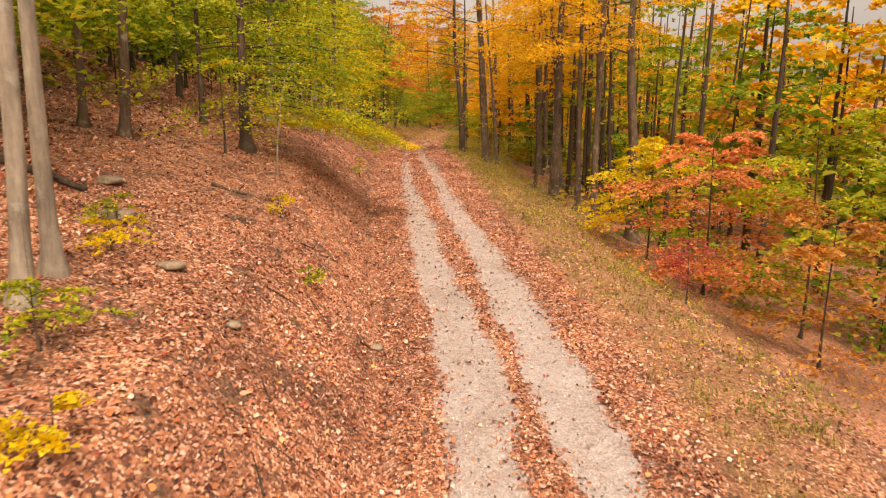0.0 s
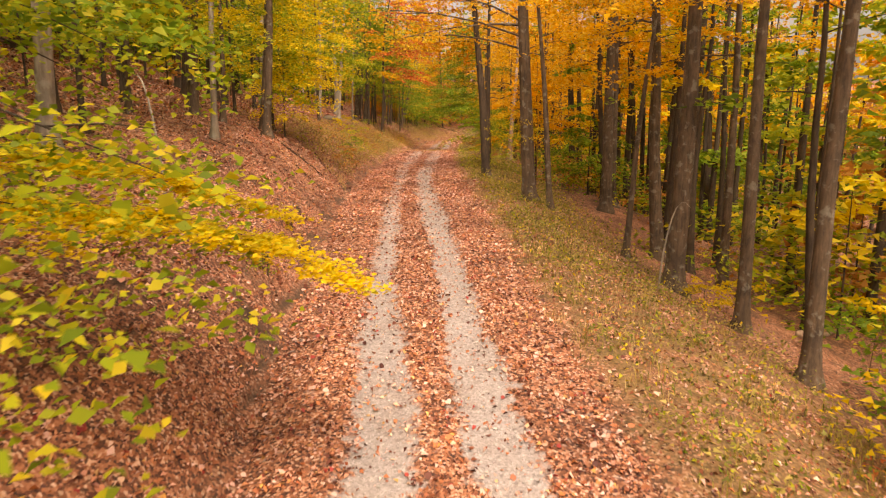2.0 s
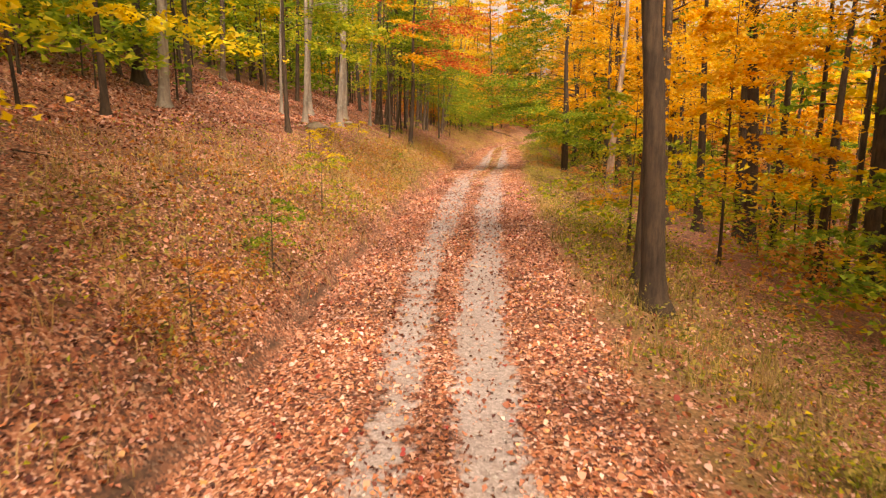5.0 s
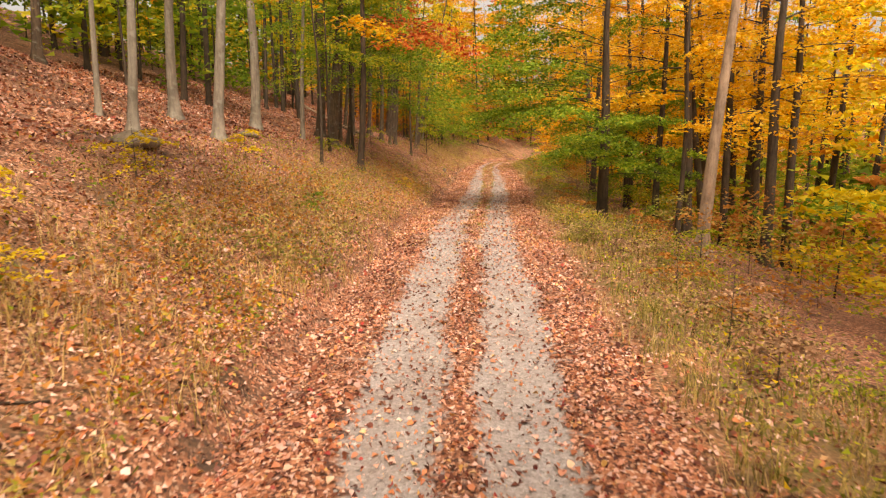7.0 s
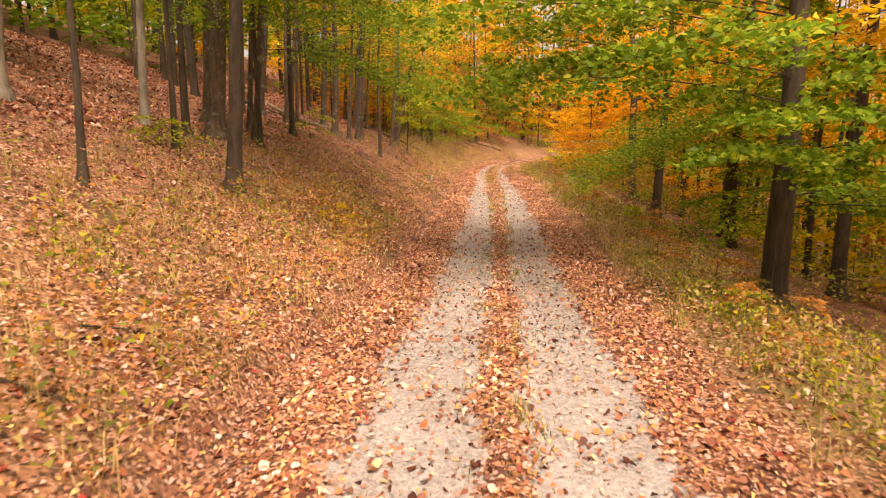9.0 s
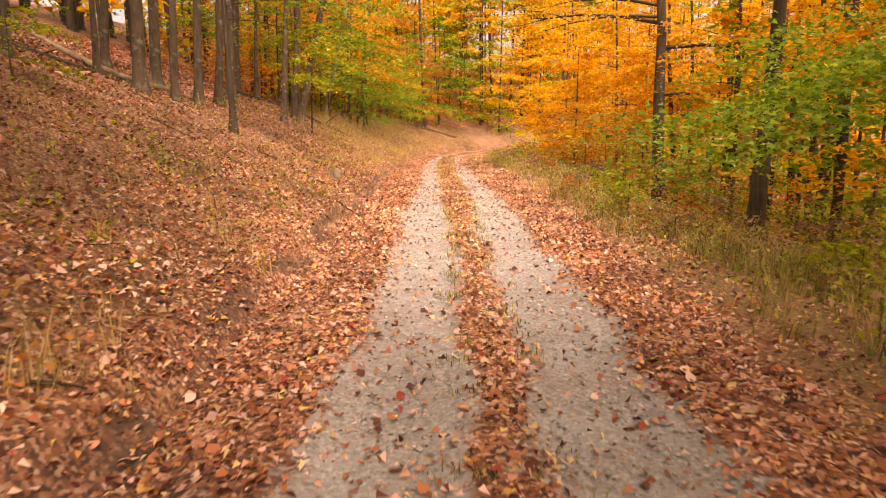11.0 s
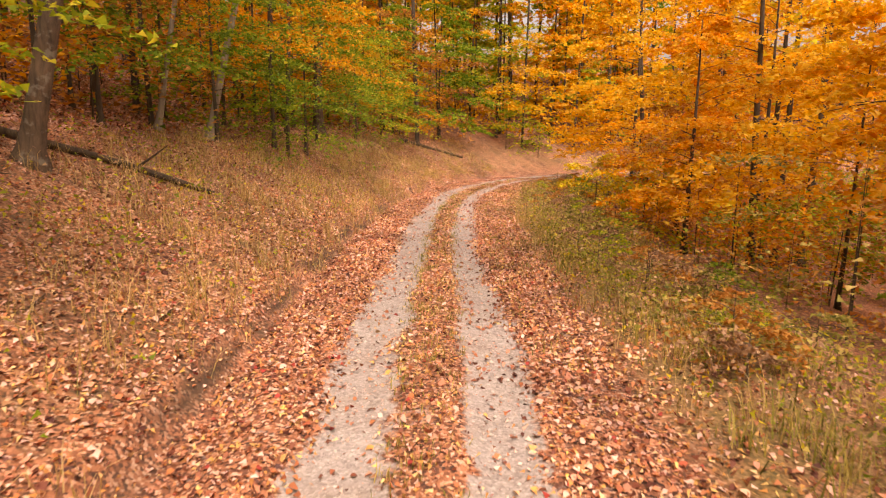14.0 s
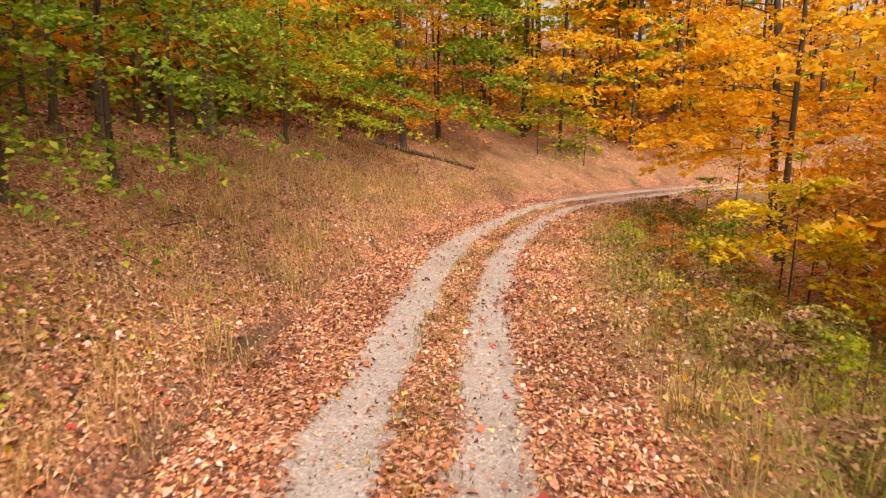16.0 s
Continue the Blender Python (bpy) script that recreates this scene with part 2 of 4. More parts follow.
LEFT_U = [-900, -140, -80, -40, -20, -10.5, -8, -6.5, -4.5, -3.2, -2.68, -2.45, -2.15, -1.75, 0]
LEFT_Z = [20, 19, 18, 13.5, 7.2, 3.55, 2.85, 2.25, 1.15, .46, .25, -.09, -.1, .0, 0]
STEEP_Z = [20, 19, 17, 12.2, 6.8, 3.9, 3.2, 2.85, 2.1, .8, .26, -.1, -.1, .0, 0]
RIGHT_U = [0, 2, 3, 4.5, 7, 9, 11.5, 15, 25, 45, 90, 160, 900]
RIGHT_Z = [0, -.02, -.03, -.3, -.8, -1.25, -2.1, -3.3, -5.5, -7.5, -8, -4, 10]
DROP_Z = [0, -.02, -.03, -.32, -1.35, -2.05, -2.95, -4.0, -6.0, -7.8, -8, -4, 10]


def wobble(x, y):
    return (np.sin(x * 1.7 + 0.8 * np.sin(y * 0.9)) * np.sin(y * 1.3 + 1.1 * np.sin(x * 0.7)) * 0.06
            + np.sin(x * 0.43 + 1.3) * np.sin(y * 0.37 + x * 0.11) * 0.16 + np.sin(x * 4.1 + y * 1.1) * np.sin(y * 3.7 - x * 1.9) * 0.02)


def height(x, y):
    x, y = np.atleast_1d(np.asarray(x, float)), np.atleast_1d(np.asarray(y, float))
    u, i = across(x, y)
    steep, drop = np.clip((60 - MID[i, 1]) / 20, 0, 1), np.clip((46 - MID[i, 1]) / 10, 0, 1)
    z = MID_Z[i] + np.where(u < 0, (1 - steep) * np.interp(u, LEFT_U, LEFT_Z) + steep * np.interp(u, LEFT_U, STEEP_Z), (1 - drop) * np.interp(u, RIGHT_U, RIGHT_Z) + drop * np.interp(u, RIGHT_U, DROP_Z))
    z -= 0.45 * np.exp(-((MID[i, 1] - 14) / 4.0) ** 2) * np.clip((-3.0 - u) / 2.5, 0, 1)
    return z + wobble(x, y) * np.clip((np.abs(u) - 2.4) / 2.5, 0, 1)


def ground_z(x, y):
    return float(height([x], [y])[0])


def mesh_from(name, verts, faces, material, smooth=False):
    """A mesh from arrays: faces all of one size, as rows of vertex numbers."""
    me = bpy.data.meshes.new(name)
    verts, faces = np.asarray(verts, np.float32), np.asarray(faces, np.int32)
    n, k = faces.shape
    me.vertices.add(len(verts))
    me.vertices.foreach_set("co", verts.ravel())
    me.loops.add(n * k)
    me.loops.foreach_set("vertex_index", faces.ravel())
    me.polygons.add(n)
    me.polygons.foreach_set("loop_start", np.arange(0, n * k, k, dtype=np.int32))
    me.polygons.foreach_set("loop_total", np.full(n, k, np.int32))
    if smooth:
        me.polygons.foreach_set("use_smooth", np.ones(n, bool))
    me.update(calc_edges=True)
    me.materials.append(material)
    return me


def grid_faces(rows, cols):
    a = np.arange(rows * cols).reshape(rows, cols)
    return np.stack([a[:-1, :-1], a[:-1, 1:], a[1:, 1:], a[1:, :-1]], -1).reshape(-1, 4)


# ---- ground and road ----
def grassy(u, y):
    """How far grass and weeds take over from fallen leaves."""
    right = np.clip((u - 2.1) / 0.7, 0, 1) * np.clip((np.interp(y, [0, 20, 60, 140], [4.6, 8.0, 6.4, 7.0]) - u) / 2.5, 0, 1) * np.interp(y, [0, 12, 24, 60], [.35, .6, .85, 1])
    left = np.clip((-2.4 - u) / 0.6, 0, 1) * np.clip((u + 8.5) / 3.0, 0, 1) * np.interp(y, [40, 48, 60, 80, 92, 104, 112, 141], [0, .35, .35, .3, .3, .2, .4, .5])
    return right + left


def bank_cut(u, y):
    """The low lip of bare soil along the foot of the bank, coloured dark for its undercut shade too."""
    lip = np.clip(1.4 - np.abs(u + 2.52 + 0.07 * np.sin(y * 1.3) + 0.04 * np.sin(y * 3.1) + 0.03 * np.sin(y * 7.3)) / 0.085, 0, 1)
    return lip * np.interp(y, [16, 24, 46, 54, 78, 84, 94, 100, 124, 130], [0, 1, 1, .3, .3, .6, .9, 1, 1, 0]) * np.clip(1.3 + np.sin(y * 1.9 + np.sin(y * 0.7)), 0.15, 1)


def build_ground():
    far = np.array([1.0, 3, 7, 15, 30, 60, 120, 250, 500, 900])
    xs = np.r_[-45 - far[::-1], np.arange(-45, -14, 1.0), np.arange(-14, -7.5, 0.3), np.arange(-7.5, 4.6, 0.15), np.arange(4.6, 12, 0.3), np.arange(12, 45, 1.0), 45 + far]
    ys = np.r_[-20 - far[::-1], np.arange(-20, 165, 0.75), 165 + far]
    gx, gy = np.meshgrid(xs, ys)
    gx, gy = gx.ravel(), gy.ravel()
    z = height(gx, gy)
    u, _ = across(gx, gy)
    z -= 0.2 * np.clip((2.3 - np.abs(u)) / 0.4, 0, 1)
    me = mesh_from("ground", np.stack([gx, gy, z], -1), grid_faces(len(ys), len(xs)), GROUND, True)
    me.attributes.new("grass", "FLOAT", "POINT").data.foreach_set("value", grassy(u, gy).astype(np.float32))
    cut = bank_cut(u, gy)
    me.attributes.new("soil", "FLOAT", "POINT").data.foreach_set("value", cut.astype(np.float32))
    ob = new("ground", me)
    tagged(ob, "sloping forest floor under brown fallen leaves", "ground", kind="structure")


RUT_Y, RUT_HALF = [0, 18, 26, 35, 50, 62, 75, 88, 98, 111, 125, 150], [.54, .46, .30, .24, .30, .47, .50, .50, .36, .29, .27, .25]


def gravel_at(u, y):
    side = np.where(u < 0, 1.0, -1.0)
    half = (np.interp(y, RUT_Y, RUT_HALF) + np.where(u > 0, np.interp(y, [26, 34, 46, 54], [0, .1, .1, 0]), np.interp(y, [104, 112], [0, .06]))) * (1 + 0.16 * np.sin(y * 0.9 + side * 1.3) * np.sin(y * 0.37 + side) + 0.12 * np.sin(y * 2.7 + 2 * side))
    middle = np.where(u < 0, -1.0, 1.0) * np.interp(y, [14, 22, 30, 34.5, 38.3, 42, 48, 58, 66, 80, 87, 95, 101, 110, 118, 125], [.78, .75, .70, .70, .57, .53, .61, .72, .76, .73, .72, .75, .78, .73, .65, .69]) + 0.05 * np.sin(y * 0.55 + side * 2) + 0.03 * np.sin(y * 1.9 + side)
    return np.clip(0.5 - (np.abs(u - middle) - half) / 0.34, 0, 1) * np.where(u < 0, np.interp(y, [0, 14, 28, 38, 50, 60, 150], [1, 1, .8, .6, .7, 1, 1]), np.interp(y, [0, 14, 28, 38, 50, 60], [1, 1, .9, .86, .86, 1]))


def build_road():
    us = np.arange(-2.6, 2.61, 0.1)
    k = np.arange(40, len(MID))
    side = np.stack([AHEAD[k, 1], -AHEAD[k, 0]], -1)
    p = MID[k][:, None] + us[None, :, None] * side[:, None]
    x, y = p[..., 0].ravel(), p[..., 1].ravel()
    u = np.tile(us, len(k))
    g = gravel_at(u, y)
    z = height(x, y) - 0.06 * g + 0.012 * np.sin(x * 7 + np.sin(y * 5) * 2) * np.sin(y * 6.1) - 0.12 * np.clip((np.abs(u) - 2.2) / 0.3, 0, 1)
    me = mesh_from("road", np.stack([x, y, z], -1), grid_faces(len(k), len(us))[:, ::-1], ROAD, True)
    me.attributes.new("gravel", "FLOAT", "POINT").data.foreach_set("value", g.astype(np.float32))
    tagged(new("road", me), "gravel lane with two pale wheel ruts strewn with leaves", "road", kind="structure")


build_ground()
build_road()


# ---- leaves and stems in bulk ----
def leaf_mesh(name, at, normal, size, material, slim=0.55, curl=0.18, oval=False, three=False, level=False):
    """One pointed leaf of four corners for each place, folded along its middle; of three corners where they stay far off."""
    n = len(at)
    normal = normal / np.linalg.norm(normal, axis=1, keepdims=True)
    turn = rng.normal(size=(n, 3))
    tip = np.cross(normal, turn)
    tip /= np.linalg.norm(tip, axis=1, keepdims=True) + 1e-9
    side = np.cross(normal, tip)
    if level:
        tip[:, 2] *= 0.4
        tip /= np.linalg.norm(tip, axis=1, keepdims=True) + 1e-9
        side = np.cross(normal, tip)
        side /= np.linalg.norm(side, axis=1, keepdims=True) + 1e-9
        normal = np.cross(tip, side)
    s = size[:, None]
    if three:
        w = rng.uniform(-0.15, 0.15, (n, 1))
        v = np.stack([at - tip * s * 0.42 + side * s * slim * (0.55 + w), at - tip * s * 0.42 - side * s * slim * (0.55 - w) + normal * s * curl * 0.6, at + tip * s * 0.66 - normal * s * curl], 1)
        return mesh_from(name, v.reshape(-1, 3), np.arange(3 * n).reshape(n, 3), material)
    if oval:
        w = rng.uniform(0.7, 1.3, (n, 4, 1))
        rim = [(-0.5, 0, 0), (-0.22, 0.42, 0.4), (0.14, 0.5, 0.55), (0.5, 0, -0.6), (0.14, -0.5, 0.55), (-0.22, -0.42, 0.4)]
        v = np.stack([at + tip * s * a + side * s * slim * b * (w[:, (k * 2) % 4] if b else 1) + normal * s * curl * c for k, (a, b, c) in enumerate(rim)], 1)
        return mesh_from(name, v.reshape(-1, 3), np.arange(6 * n).reshape(n, 6), material)
    v = np.empty((n, 4, 3))
    v[:, 0], v[:, 2] = at - tip * s * 0.5, at + tip * s * 0.5 - normal * s * curl
    v[:, 1], v[:, 3] = at + side * s * slim * 0.5 + normal * s * curl * 0.5, at - side * s * slim * 0.5 + normal * s * curl * 0.5
    return mesh_from(name, v.reshape(-1, 3), np.arange(4 * n).reshape(n, 4), material)


def tube(points, radii, sides=7, jitter=0.0):
    """A tapering stem along points: vertices and faces."""
    p = np.asarray(points, float)
    t = np.gradient(p, axis=0)
    t /= np.linalg.norm(t, axis=1, keepdims=True)
    ref = np.where(np.abs(t[:, 2:]) > 0.8, [[1.0, 0, 0]], [[0, 0, 1.0]])
    a = np.cross(t, ref)
    a /= np.linalg.norm(a, axis=1, keepdims=True)
    b = np.cross(t, a)
    w = np.linspace(0, 2 * np.pi, sides, endpoint=False)
    r = np.asarray(radii)[:, None] * (1 + jitter * rng.normal(size=(len(p), sides)))
    v = p[:, None] + r[..., None] * (np.cos(w)[None, :, None] * a[:, None] + np.sin(w)[None, :, None] * b[:, None])
    i = np.arange(len(p) * sides).reshape(len(p), sides)
    j = np.roll(i, -1, axis=1)
    f = np.stack([i[:-1], j[:-1], j[1:], i[1:]], -1).reshape(-1, 4)
    return v.reshape(-1, 3), f


def joined(pieces):
    vs, fs, n = [], [], 0
    for v, f in pieces:
        vs.append(v)
        fs.append(f + n)
        n += len(v)
    return np.concatenate(vs), np.concatenate(fs)


def part_of(name, me, parent, label=""):
    ob = new(name, me)
    ob.parent = parent
    return tagged(ob, label) if label else ob


WORDS = {"lime": "yellow-green", "russet": "russet brown", "maple": "pink-orange", "verge": "olive", "stalk": "brown"}


def tree(x, y, d, tall, bark_mat, leaf, count, label, low=6.0, reach=3.5, lean=(0, 0), size=0.24, boughs=16, flat=0.11, aim=None, name="tree", droop=0.0, group="", twigs=2, top=0.97, sprays=(), oval=False, stout=1.0):
    """A tree standing on the slope: trunk, branches and crown. low: where the branches begin; reach: their length; aim: a side the branches favour."""
    z0 = ground_z(x, y)
    root = tagged(new(name), label, name.replace("_", " "), group)
    root.location = (x, y, z0)
    hs = np.r_[-0.3, 0.0, 0.25, 0.7, np.linspace(1.6, tall, 8)]
    bend = rng.normal(size=2) * 0.012
    px = lean[0] * hs + bend[0] * hs * np.sin(hs * 0.5 + 1) + 0.02 * np.sin(hs * 0.8 + rng.random() * 6) * (hs > 0)
    py = lean[1] * hs + bend[1] * hs * np.cos(hs * 0.4)
    flare = 1 + 0.75 * np.exp(-np.clip(hs, 0, None) / 0.22)
    rad = d / 2 * np.clip(1 - 0.85 * np.clip(hs, 0, None) / tall, 0.08, 1) * flare
    trunk_at = lambda h: np.array([np.interp(h, hs, px), np.interp(h, hs, py), h])  # noqa: E731
    v, f = tube(np.stack([px, py, hs], -1), rad, 10 if d > 0.15 else 7, 0.035)
    part_of("trunk", mesh_from("trunk", v, f, bark_mat, True), root)
    leaves, normals = [], []
    u_here = abs(float(across(np.array([x]), np.array([y]))[0][0]))
    three = not oval and u_here - max([reach] + [q[2] for q in sprays]) > 3.2
    if name == "tree":
        size, count = size * 0.74, int(count * (1.5 if three else 1.1))
    per = max(count // max(boughs + len(sprays), 1), 1)
    for b in range(boughs + len(sprays)):
        h = low + (tall * top - low) * ((b + rng.random()) / boughs)
        share = (h - low) / (tall - low + 1e-6)
        length = reach * (0.55 + 0.45 * np.sin(np.pi * min(share * 0.75 + 0.25, 1.0))) * rng.uniform(0.65, 1.15) * (1 - 0.45 * share)
        way = rng.uniform(0, 2 * np.pi)
        if aim is not None and rng.random() < 0.7:
            way = aim + rng.normal() * 0.6
        up = rng.uniform(0.05, 0.35) + 0.5 * share
        if b >= boughs:
            h, way, length, up = sprays[b - boughs]
            share = 0.3
        k = np.linspace(0, 1, 5)
        base = trunk_at(h)
        out = np.array([np.cos(way), np.sin(way)])
        sway = rng.normal() * (0.25 if b < boughs else 0.07)
        px2 = base[0] + length * (out[0] * k - out[1] * sway * k**2)
        py2 = base[1] + length * (out[1] * k + out[0] * sway * k**2)
        pz2 = base[2] + length * (up * k - (0.25 + droop) * k**2)
        r0 = np.clip(d * 0.1 * (1 - 0.6 * share), 0.007, 0.06) * stout
        pieces = [tube(np.stack([px2, py2, pz2], -1), r0 * (1 - 0.88 * k), 4)]
        for _ in range(twigs):
            at = rng.uniform(0.3, 0.9)
            q = np.array([np.interp(at, k, px2), np.interp(at, k, py2), np.interp(at, k, pz2)])
            w2 = way + rng.choice([-1, 1]) * rng.uniform(0.5, 1.0)
            l2 = length * (1 - at) * 0.8 + 0.2
            e = q + np.array([np.cos(w2) * l2, np.sin(w2) * l2, rng.normal() * 0.08 * l2 - droop * 0.3 * l2])
            pieces.append(tube(np.stack([q, (q + e) / 2 + [0, 0, 0.04 * l2], e]), r0 * np.array([0.4, 0.25, 0.08]), 3))
        v, f = joined(pieces)
        part_of("limb", mesh_from("limb", v, f, bark_mat, True), root)
        if per > 1:
            m = 8 if b < boughs else 9
            root_at = np.linspace(0.14, 0.96, m)
            side = np.where(np.arange(m) % 2, 1, -1)
            fan = (0.75 if b < boughs else 0.15 if oval else 0.42) * length * (0.25 + np.sin(np.pi * np.clip(1.12 - root_at, 0, 1)) ** 0.8) * rng.uniform(0.55, 1.1, m)
            turn = way + side * rng.uniform(0.55, 1.05, m)
            sag = rng.normal(size=m) * flat * 0.7 - 0.08 - droop * 0.5
            t = rng.choice(m, per, p=fan / fan.sum())
            a = rng.random(per) ** 0.75 * 1.06
            base_at = root_at[t]
            off = rng.normal(size=(per, 3)) * np.array([0.05, 0.05, 0.3 * flat]) * length ** 0.8 * (0.6 if oval else 1)
            cx = np.interp(base_at, k, px2) + np.cos(turn[t]) * fan[t] * a + off[:, 0]
            cy = np.interp(base_at, k, py2) + np.sin(turn[t]) * fan[t] * a + off[:, 1]
            cz = np.interp(base_at, k, pz2) + sag[t] * fan[t] * a - 0.12 * fan[t] * a**2 + off[:, 2]
            leaves.append(np.stack([cx, cy, cz], -1))
            tilt = rng.normal(size=(per, 3)) * (0.34 if oval else 0.95)
            tilt[:, 2] = 1.0
            normals.append(tilt)
    if leaves:
        at = np.concatenate(leaves)
        sz = size * rng.uniform(0.6, 1.25, len(at))
        part_of("crown", leaf_mesh("crown", at, np.concatenate(normals), sz, FOLIAGE[leaf], 0.8 if oval else 0.66, oval=oval, three=three, level=True), root, WORDS.get(leaf, leaf) + " autumn leaves")
    return root

# ---- trees on the bank above the road ----
GREY = "tall grey-barked tree standing in fallen leaves"
PALE = "tall smooth pale-barked tree standing in fallen leaves"


def left_tree(x, y, d, mat=BARK, leaf="lime", lean=(0, 0), low=None, label=GREY):
    slim = d < 0.22
    lean = lean if lean[0] else (.055 + .02 * rng.normal(), .015 * rng.normal())
    tree(x, y, d, 10 if slim else 15, mat, leaf, 850 if slim else 2000, label, low=low or (3.5 if slim else 5.0), reach=1.6 if slim else 3.4,
         lean=lean, size=0.17, boughs=9 if slim else 15, group="trees on the bank")


for row in ((-9.6, 16.3, .21), (-8.6, 16.4, .27), (-9.2, 32.1, .16), (-8.9, 35.5, .25), (-8.1, 35.7, .16), (-7.15, 37.2, .28), (-7.6, 38.1, .2),
            (-10.4, 38.8, .34), (-12.1, 42.3, .4), (-13.2, 47.7, .55), (-15.5, 49, .4), (-16.5, 60.2, .5)):
    left_tree(*row, mat=DARK_BARK if row[2] > 0.38 else BARK, label="dark-barked forest tree on the leafy bank")
for row in ((-4.93, 6.8, .22, (.066, 0)), (-5.08, 7.65, .22, (.022, 0)), (-7.7, 26.5, .33), (-6.95, 32.1, .17)):
    left_tree(*row[:3], mat=PALE_BARK, label=PALE, lean=row[3] if len(row) > 3 else (0, 0))
for row in ((-13.6, 56.8, .38), (-12.5, 68.2, .26), (-14.2, 69.4, .18), (-11.5, 71.2, .34), (-13.8, 73, .36), (-13.4, 79.2, .44), (-12.4, 82.8, .22)):
    left_tree(*row, mat=PALE_BARK, leaf="green", label=PALE)
for row in ((-20, 75, .36), (-11.3, 84.5, .5), (-12.8, 87.6, .5), (-11, 86.7, .2), (-11.9, 88.7, .2), (-13.4, 91.8, .19), (-13.4, 93.9, .28), (-12.4, 94.3, .22),
            (-10.9, 96.8, .3), (-10.4, 97.6, .2), (-10.2, 98.6, .23), (-13.8, 100.4, .2), (-10.6, 101.4, .25), (-12.8, 102.1, .35)):
    left_tree(*row, leaf="green")
for row in ((-9.4, 104.7, .22), (-11.3, 104.7, .33), (-15, 103.3, .29), (-12, 106.9, .3), (-9.7, 107.9, .3), (-12.5, 109.4, .34), (-12, 110.7, .2),
            (-10.6, 127.4, .16), (-10.2, 128.3, .2), (-9.6, 132.4, .5)):
    left_tree(*row, leaf="yellow")
left_tree(-9.95, 110.3, .36, lean=(.22, .05), leaf="yellow", label="leaning grey-barked tree on the leafy bank")
left_tree(-11.5, 118.4, .18, PALE_BARK, "amber", (.22, .0), label="slim leaning pale tree on the leafy bank")
left_tree(-10.6, 120, .24, PALE_BARK, "amber", (.25, .0), label="leaning pale tree on the leafy bank")

# ---- trees on the slope below the road ----
def right_tree(x, y, d, leaf="golden", mat=DARK_BARK, lean=(0, 0), low=None, fine=False, label="tall dark-trunked tree on the slope below the road"):
    slim = d < 0.25
    low = low or ((5.0 if slim else 7.0) if y < 70 else None)
    lean = (lean[0] - .03, lean[1])
    tree(x, y, d, 11 if slim else 17, mat, leaf, (1300 if slim else 4000) if fine else (1100 if slim else 3400), label, low=low or (4.0 if slim else 5.4), reach=1.8 if slim else 4.0,
         lean=lean, size=0.17 if fine else 0.2, boughs=9 if slim else 17, group="trees below the road")


for row in ((7.4, 25.3, .45), (6.05, 26.5, .33), (5.85, 28.9, .3), (8.2, 35.6, .3), (6.45, 37, .45), (2.65, 36.7, .22), (5.9, 43.0, .5), (6.1, 44, .3), (6.8, 45.5, .4)):
    right_tree(*row, mat=BARK, lean=(rng.normal() * .02, 0), fine=True)
right_tree(5.1, 31.2, .5, mat=BARK, lean=(.045, 0), fine=True)
right_tree(4.5, 33.8, .19, mat=BARK, lean=(.09, 0), fine=True)
for row in ((.8, 47.5, .44), (10.2, 48, .4), (12.4, 48.3, .45), (8.7, 48.4, .18), (13.8, 49.4, .35), (7.8, 50, .5), (8.7, 50.5, .4), (12.1, 53, .45),
            (9.8, 57.3, .55), (11.5, 59.2, .5), (7.6, 61.6, .55), (9.2, 63.3, .35), (9, 66.7, .5)):
    right_tree(*row, lean=(rng.normal() * .03, 0))
right_tree(4.4, 62.6, .5, mat=BARK)
for row in ((7.2, 75.8, .42), (8.8, 80.8, .45), (9.2, 78.4, .4), (3.95, 75.7, .22), (5.4, 79.2, .4), (9.5, 83.5, .45), (5, 83, .35), (6.7, 81, .35), (8.5, 86, .45), (11, 87, .4), (12, 92, .45), (14, 95, .45),
            (5.1, 90.1, .33), (9, 101, .35), (8.6, 107.1, .28), (11, 105.5, .33), (14, 112, .38), (16, 120, .38), (12, 128, .36), (15, 131, .38), (9, 138, .33)):
    right_tree(*row, leaf="golden" if row[1] < 100 else "amber", lean=(rng.normal() * .04, 0))
right_tree(4.1, 96.4, .42, leaf="golden", lean=(.05, 0))
# trees added so that their crowns darken the woods below the lane
for row in ((10.5, 103.0, .36), (8.9, 114.2, .3), (11.6, 118.6, .36), (8.3, 122.8, .28), (10.4, 95.0, .36), (13.2, 108.4, .4), (12.4, 99.4, .3), (9.8, 110.6, .22)):
    right_tree(*row, lean=(rng.normal() * .03, 0))

# the big tree with a long bough over the slope, and the bare snag
tree(5.6, 107.2, .55, 20, DARK_BARK, "golden", 9000, "large dark-trunked tree with spreading golden crown", lean=(-.07, 0), low=6.2, reach=7.5, size=0.2, boughs=20, aim=2.8, group="trees below the road", stout=1.6, sprays=((7.4, 2.95, 5.0, .14), (9.0, 2.5, 5.2, .2), (4.4, -.3, 3.6, .1), (3.6, .4, 3.4, .1)))
tree(2.1, 38.1, .5, 20, BARK, "golden", 4200, "large grey-brown tree with arching golden boughs beside the road", low=6.0, reach=5.2, size=0.17, boughs=16, aim=2.6, lean=(-.07, 0), group="trees below the road", sprays=((5.7, -2.9, 6.0, .35), (5.3, 3.0, 5.2, .35), (6.2, -2.5, 5.0, .35)))
tree(3.7, 72.1, .42, 15, SNAG_WOOD, "golden", 0, "dead bare tree trunk without bark", low=9, reach=1.0, boughs=2, lean=(.045, 0), name="dead_tree")


